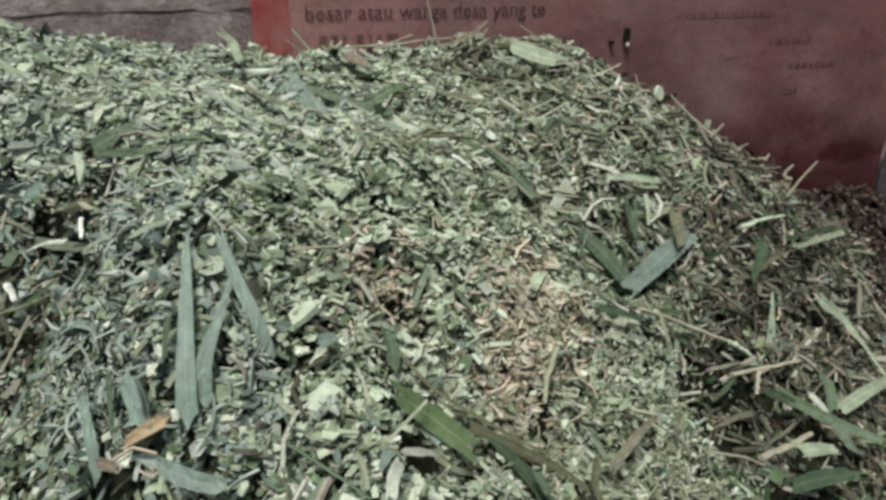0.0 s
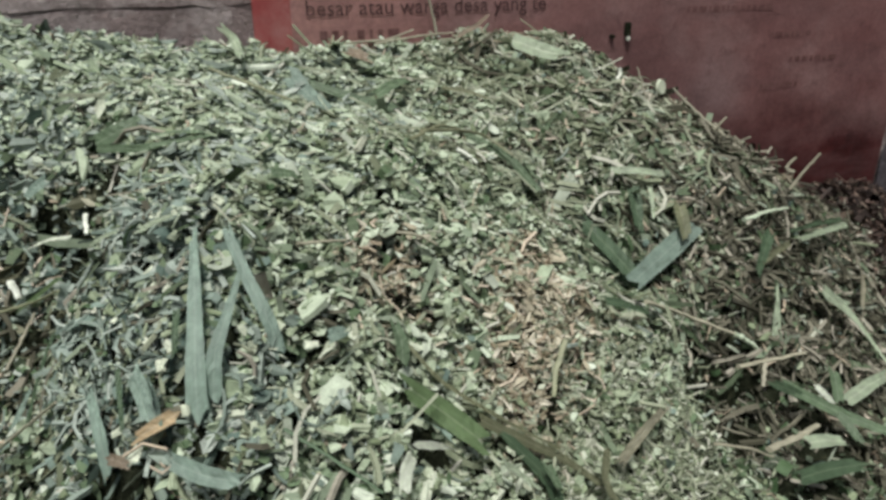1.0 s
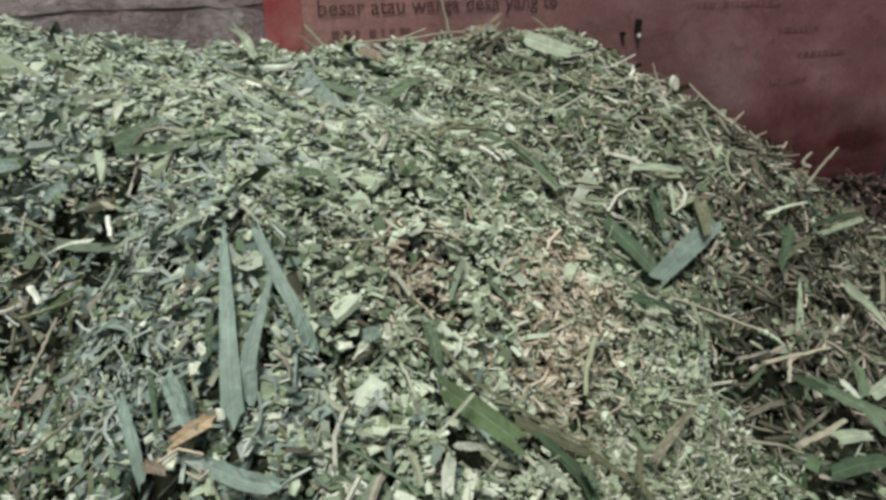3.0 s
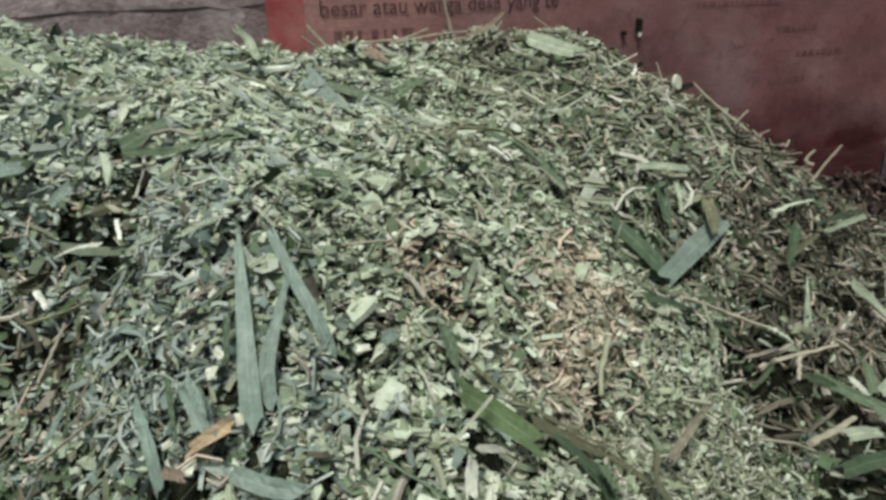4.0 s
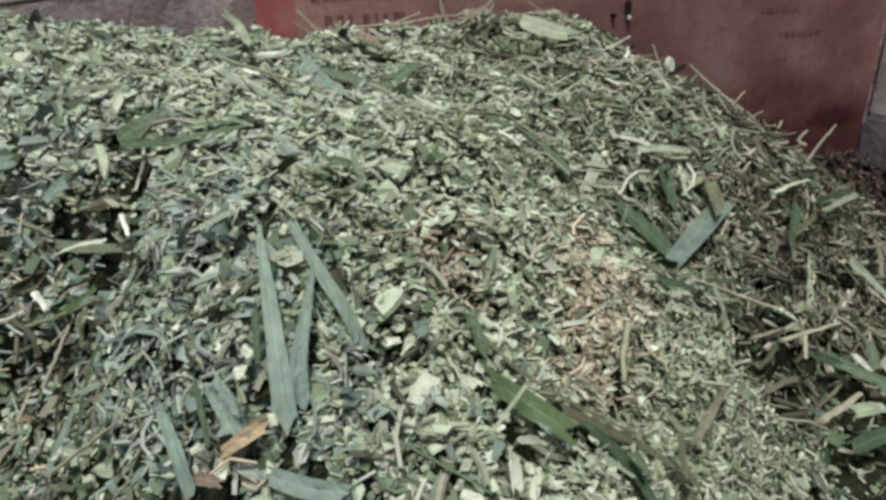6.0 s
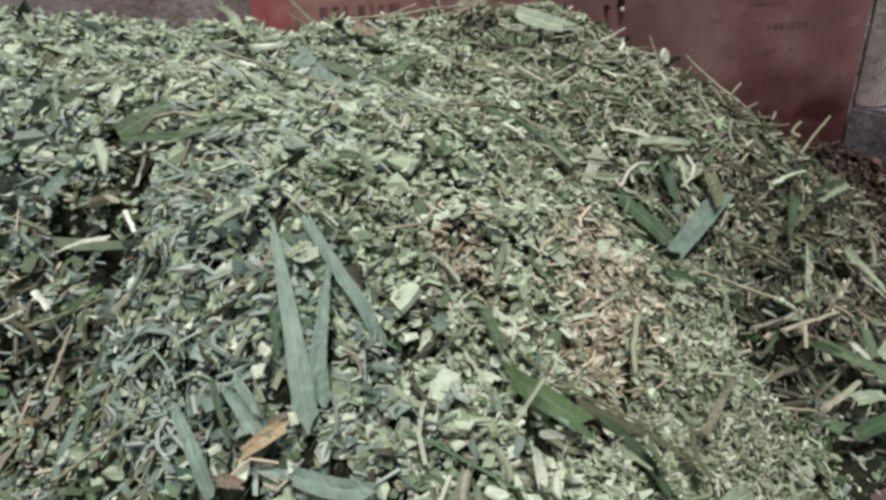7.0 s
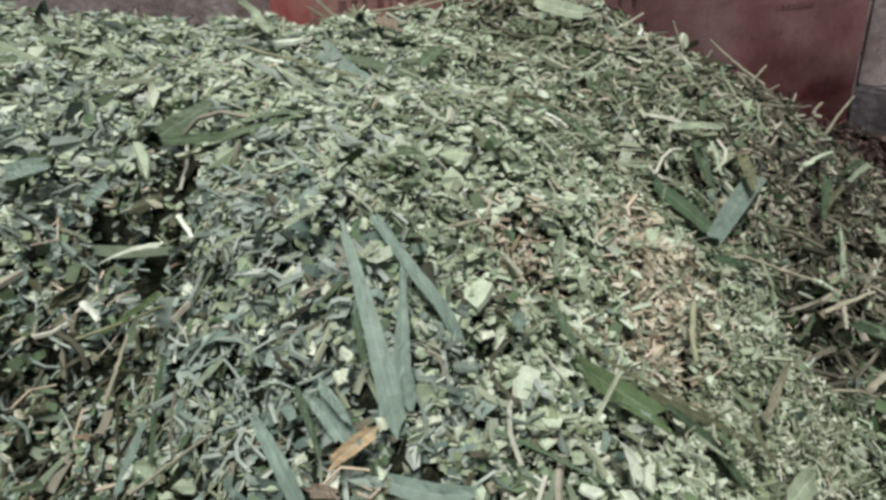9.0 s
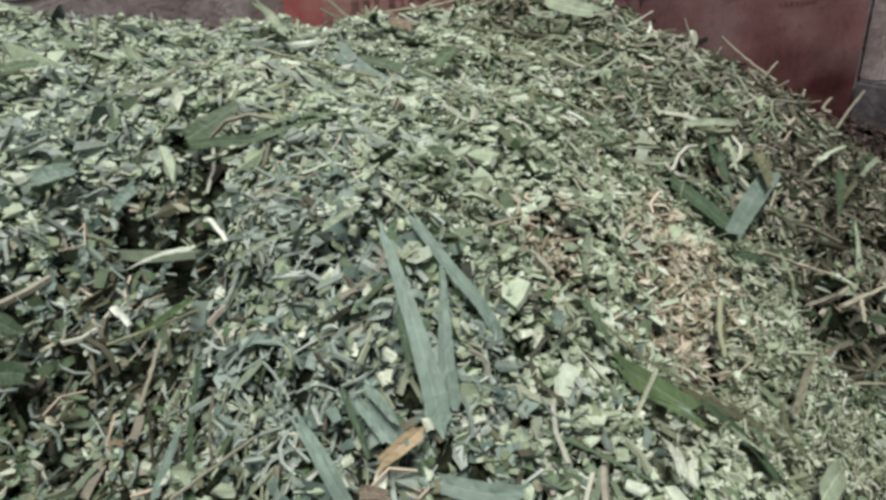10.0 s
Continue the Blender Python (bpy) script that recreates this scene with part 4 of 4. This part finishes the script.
def strands(name, count, keep, material, size, label, width=0.003, tip=0.4, lift=(-0.03, 0.016), heading=0.0, spread=3.0, curl=0.12, area=(-1.45, 2.3, -0.05, 1.88), parent=None, bends=3):
    """Thin strips and stalks: three-sided, slightly bowed."""
    x, y, n = strew(count, keep, area)
    m = len(x)
    along, across, up = turned(n, tip, heading, spread)
    l = size * np.exp(0.45 * gen.normal(size=m))
    w = width * np.exp(0.35 * gen.normal(size=m))
    c = np.stack([x, y, lie(x, y) + lumps(x, y)], 1) + n * (gen.uniform(lift[0], lift[1], m) - SETTLED - 0.022 * covered(x, y))[:, None]
    bow, sway = l * curl * gen.normal(size=m), l * curl * gen.normal(size=m)
    rows = []
    for f in np.linspace(-0.5, 0.5, bends + 1):
        mid = c + (l * f)[:, None] * along + (bow * (4 * f * f - 0.5))[:, None] * up + (sway * (4 * f * f - 0.5))[:, None] * across
        for ca, cu in ((-0.5, -0.15), (0.5, -0.15), (0.0, 0.3)):
            rows.append(mid + (w * ca)[:, None] * across + (w * cu)[:, None] * up)
    v = np.stack(rows, 1)
    f = []
    for k in range(bends):
        a = 3 * k
        f += [(a, a + 1, a + 4, a + 3), (a + 1, a + 2, a + 5, a + 4), (a + 2, a, a + 3, a + 5)]
    return joined(name, v, f, material, parent or heap, label)


def seen(x, y):
    """Densest where the heap lies open to view."""
    low = 1 - 0.7 * fade(-x, 0.5, 0.9) * fade(1.1 - y, 0.0, 0.3)
    near = 0.16 + 0.84 * fade(y, 0.45, 0.64)
    left = 0.22 + 0.78 * fade(x, -0.95, -0.65)
    return low * near * left * (1 - 0.65 * fade(x, 1.45, 1.75)) * (lie(x, y) > 0.004)


def mixed(pale, flank=0.0, brown=0.0, shade=0.0, blue=0.0):
    """How thickly a kind of piece lies on the open heap, and how that shifts from zone to zone."""
    def keep(x, y):
        r, b, d, t = right_flank(x, y), brown_patch(x, y), shady_side(x, y), blue_side(x, y)
        d = d * (1 - 0.8 * np.clip(patch(x, y, -0.2, 1.0, 0.12) + patch(x, y, -0.17, 1.12, 0.07), 0, 1))
        plain = np.clip(1 - np.maximum(np.maximum(r, b), np.maximum(d, 0.85 * t)), 0, 1)
        total = plain + r + b + d + 0.85 * t
        return seen(x, y) * (pale * plain + flank * r + brown * b + shade * d + blue * 0.85 * t) / total
    return keep


def outer(keep, near, far):
    """The same, weighed by how far out on the flank it lies."""
    return lambda x, y: keep(x, y) * (near + (far - near) * far_flank(x, y))


def crest_left(x, y):
    """1 on the broad pale shoulder towards the wall."""
    return np.maximum(fade(y, 1.38, 1.52) * fade(0.75 - x, 0.0, 0.3), 0.8 * patch(x, y, 0.02, 1.32, 0.12))


def patchy(keep, wave=23.0):
    """The same, gathered in loose drifts."""
    return lambda x, y: keep(x, y) * np.clip(0.75 + 0.5 * np.sin(wave * x + 2 * np.sin(0.7 * wave * y)) * np.sin(wave * y + 1.7 * np.sin(0.6 * wave * x)), 0, 1.2)


# the strewn area is wider than the open face, so the counts are of the whole skirt
pale_keep = outer(mixed(0.85, 0.14, 0.20, 0.03, 0.08), 1.0, 0.05)
chips("chopped_stem", 130000, lambda x, y: pale_keep(x, y) * (1 - 0.6 * fluff(x, y)) * (1 - 0.5 * crest_left(x, y)), PALE, 0.0098, "pale green chopped stem pieces")
chips("large_stem", 70000, lambda x, y: pale_keep(x, y) * (1 - 0.8 * fluff(x, y)) * (1 - 0.6 * crest_left(x, y)), PALE, 0.0148, "larger pale green chopped stem pieces", 0.5)
chips("crest_stem", 95000, lambda x, y: 0.42 * seen(x, y) * crest_left(x, y), PALE, 0.0120, "pale chopped stem pieces near the wall", 0.35, (-0.012, 0.012), (-0.8, 0.8, 1.0, 1.88), long=2.8, heading=-0.15, spread=0.6)
chips("crest_offcut", 75000, lambda x, y: 0.34 * seen(x, y) * crest_left(x, y) * fade(0.55 - x, 0.0, 0.4), BLUISH, 0.0120, "greyish chopped stem pieces near the wall", 0.35, (-0.012, 0.012), (-0.8, 0.8, 1.0, 1.88), long=3.0, heading=-0.15, spread=0.6)
chips("rotten_offcut", 80000, mixed(0.0, 0.05, 0.0, 0.75, 0.0), OLIVE_SHADE, 0.0115, "dull olive brown stem pieces, darkened for the shaded skirt", long=2.6)
chips("stem_offcut", 180000, outer(mixed(0.34, 0.14, 0.08, 0.22, 0.12), 1.0, 0.30), MIXED, 0.0100, "darker chopped stem pieces", long=2.8)
chips("bluish_offcut", 90000, mixed(0.0, 0.0, 0.0, 0.02, 0.50), BLUISH, 0.0105, "greyish blue chopped stem pieces", area=(-0.8, 0.4, 0.55, 1.7), long=2.6)
chips("withered_offcut", 90000, patchy(lambda x, y: 0.45 * seen(x, y) * brown_patch(x, y), 61.0), TAN, 0.0085, "tan withered stem pieces", area=(0.1, 0.8, 0.7, 1.25), long=3.6)
chips("fine_offcut", 60000, patchy(lambda x, y: 0.5 * fluff(x, y)), MIXED, 0.0074, "finely cut green stem", area=(0.3, 1.1, 0.55, 1.2), long=2.6)
flakes("shredded_leaf", 140000, lambda x, y: mixed(0.28, 0.24, 0.04, 0.60, 0.16)(x, y) * (1 - 0.6 * crest_left(x, y)), GREEN, 0.0150, "shredded green leaf pieces")
flakes("bluish_leaf", 100000, mixed(0.04, 0.03, 0.02, 0.22, 0.75), TEAL, 0.018, "bluish green leaf pieces")
flakes("leaf_scrap", 9000, mixed(0.30, 0.10, 0.08, 0.35, 0.35), BLADE_SCRAP, 0.024, "torn greyish green scraps of leaf", 0.35, (-0.006, 0.010), aspect=(0.35, 0.7), curl=0.2)
flakes("flank_strip", 14000, outer(lambda x, y: 0.5 * seen(x, y) * right_flank(x, y), 1.0, 0.5), RIBBON, 0.080, "long strips of leaf on the flank", 0.22, (-0.014, 0.008), (0.05, 0.11), "down", 0.6, 0.14)
flakes("leaf_ribbon", 60000, outer(mixed(0.10, 0.50, 0.06, 0.40, 0.30), 1.0, 0.6), RIBBON, 0.046, "long torn leaf ribbons", 0.4, aspect=(0.1, 0.24), curl=0.16, heading="down", spread=0.7)
strands("weathered_straw", 110000, lambda x, y: mixed(0.02, 0.85, 0.03, 0.16, 0.04)(x, y) * np.where(x > 0.3, 0.15 + 0.85 * far_flank(x, y), 1.0), WEATHERED_SHADE, 0.058, "weathered grey brown strands, darkened for the shaded flank", 0.0074, heading="down", spread=0.7, curl=0.10)
strands("dry_straw", 70000, outer(mixed(0.10, 0.72, 0.10, 0.06, 0.16), 1.0, 0.07), STRAW, 0.055, "dry grass strands and strips", 0.0072, heading="down", spread=0.6, curl=0.10)
strands("crest_straw", 16000, lambda x, y: 0.6 * fade(y, 1.2, 1.4) * fade(x, -0.2, 0.4) * fade(1.4 - x, 0.0, 0.3), STRAW, 0.085, "long straws lying along the crest", 0.0052, 0.2, (0.0, 0.012), -0.35, 0.4, 0.10)
strands("edge_straw", 9000, lambda x, y: 0.7 * fade(y, 1.78, 1.84) * fade(x, 0.1, 0.3) * fade(1.15 - x, 0.0, 0.1), BROWN, 0.06, "withered straw along the foot of the banner", 0.0038, 0.5, (-0.004, 0.016), 0.0, 0.6, 0.16)
strands("rim_straw", 13000, lambda x, y: 0.9 * fade(x, 1.05, 1.15) * fade(1.5 - x, 0.0, 0.1) * np.exp(-((y - 1.63 + 1.15 * (x - 1.2)) / 0.05) ** 2), BROWN, 0.05, "pale withered straw bristling at the rim", 0.0042, 0.5, (-0.008, 0.014), -0.7, 0.8, 0.10)
strands("fine_straw", 120000, outer(mixed(0.42, 0.26, 0.26, 0.14, 0.30), 1.0, 0.12), STRAW, 0.022, "fine grass strands", 0.0032, curl=0.26, bends=2)
strands("fluffy_straw", 40000, patchy(lambda x, y: 0.7 * fluff(x, y)), STRAW, 0.022, "fine green curled shreds", 0.0034, 0.7, area=(0.3, 1.1, 0.55, 1.2), curl=0.30, bends=2)
strands("bluish_fibre", 110000, mixed(0.01, 0.02, 0.01, 0.05, 1.0), TEAL_FIBRE, 0.038, "greyish blue shredded fibres", 0.0052, heading="down", spread=0.6, curl=0.14)
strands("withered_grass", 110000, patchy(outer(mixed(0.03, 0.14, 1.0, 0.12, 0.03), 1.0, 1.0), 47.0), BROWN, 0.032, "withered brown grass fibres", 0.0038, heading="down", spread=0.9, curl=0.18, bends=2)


# ---- small things ----
nail = tagged(new("wall_hook"), "small black hook with a white tip on the banner", "hook")
nail.location = (1.215, WALL_Y - 0.03, 0.752)
part("shank", box(-0.007, 0.007, -0.008, 0.02, -0.004, 0.034, 0.003, 1, 0.002), CORE, nail, "black shank")
part("tip", box(-0.0045, 0.0045, -0.010, 0.004, -0.018, -0.004, 0.003, 1, 0.002), STALK_WHITE, nail, "white tip")

tear = tagged(part("nail", box(1.160, 1.173, WALL_Y - 0.036, WALL_Y - 0.012, 0.742, 0.752, 0.003, 1, 0.002), CORE), "small dark nail head in the banner", "nail")

disc = bmesh.new()
bmesh.ops.create_cone(disc, cap_ends=True, segments=12, radius1=0.019, radius2=0.016, depth=0.008, matrix=pose(1.166, 1.626, 0.643, 78, 0, 12) @ Matrix.Diagonal((0.85, 1.15, 1, 1)))
tagged(part("stem_slice", disc, SINGLE), "round white slice of stem standing at the rim", "stem slice")

single = []
for k in range(12):
    r = random.Random(40 + k)
    bm = bmesh.new()
    l, w = r.uniform(0.012, 0.024), r.uniform(0.008, 0.013)
    bmesh.ops.create_cone(bm, cap_ends=True, segments=6, radius1=0.5 * w, radius2=0.45 * w, depth=l)
    for v in bm.verts:
        v.co = Vector((v.co.x * 1.1, v.co.y * 0.55, v.co.z)) + 0.18 * w * Vector((r.uniform(-1, 1), r.uniform(-1, 1), r.uniform(-1, 1)))
    single.append(mesh_from("stem_piece", bm, SINGLE))
r = random.Random(77)
for k in range(280):
    x, y = r.uniform(-0.25, 0.75), r.uniform(0.70, 1.12)
    if r.random() > 1 - 0.8 * float(brown_patch(np.array([x]), np.array([y]))[0]):
        continue
    p = Vector((x, y, float((lie([x], [y]) + lumps(np.array([x]), np.array([y])))[0])))
    up = rest_normal(p)
    turn = up.to_track_quat("Y", "Z").to_matrix().to_4x4()
    ob = new("stem_piece", single[k % 12])
    ob.matrix_world = Matrix.Translation(p + (0.010 - SETTLED) * up) @ turn @ pose(0, 0, 0, r.uniform(-25, 25), r.uniform(0, 360), r.uniform(-25, 25))
    ob.parent = heap

# ---- dark litter on the floor by the side wall, deepened for the corner's shade ----
litter = tagged(new("floor_litter"), "dark leaf litter on the floor by the wall, darkened for the corner's shade", "litter", kind="stuff")
strands("rotten_straw", 9000, lambda x, y: fade(0.30 - lie(x, y), 0.0, 0.1) * fade(x, 1.55, 1.8) * fade(y, 0.5, 0.9), DARK_LITTER, 0.045, "dark stalks, darkened for the shaded corner", 0.005, 0.6, (0.0, 0.04), area=(1.4, 2.34, 0.5, 1.88), parent=litter)
flakes("rotten_leaf", 22000, lambda x, y: fade(0.30 - lie(x, y), 0.0, 0.1) * fade(x, 1.55, 1.8) * fade(y, 0.5, 0.9), DARK_LITTER, 0.028, "dark leaves, darkened for the shaded corner", 0.6, (0.0, 0.03), area=(1.4, 2.34, 0.5, 1.88), parent=litter)
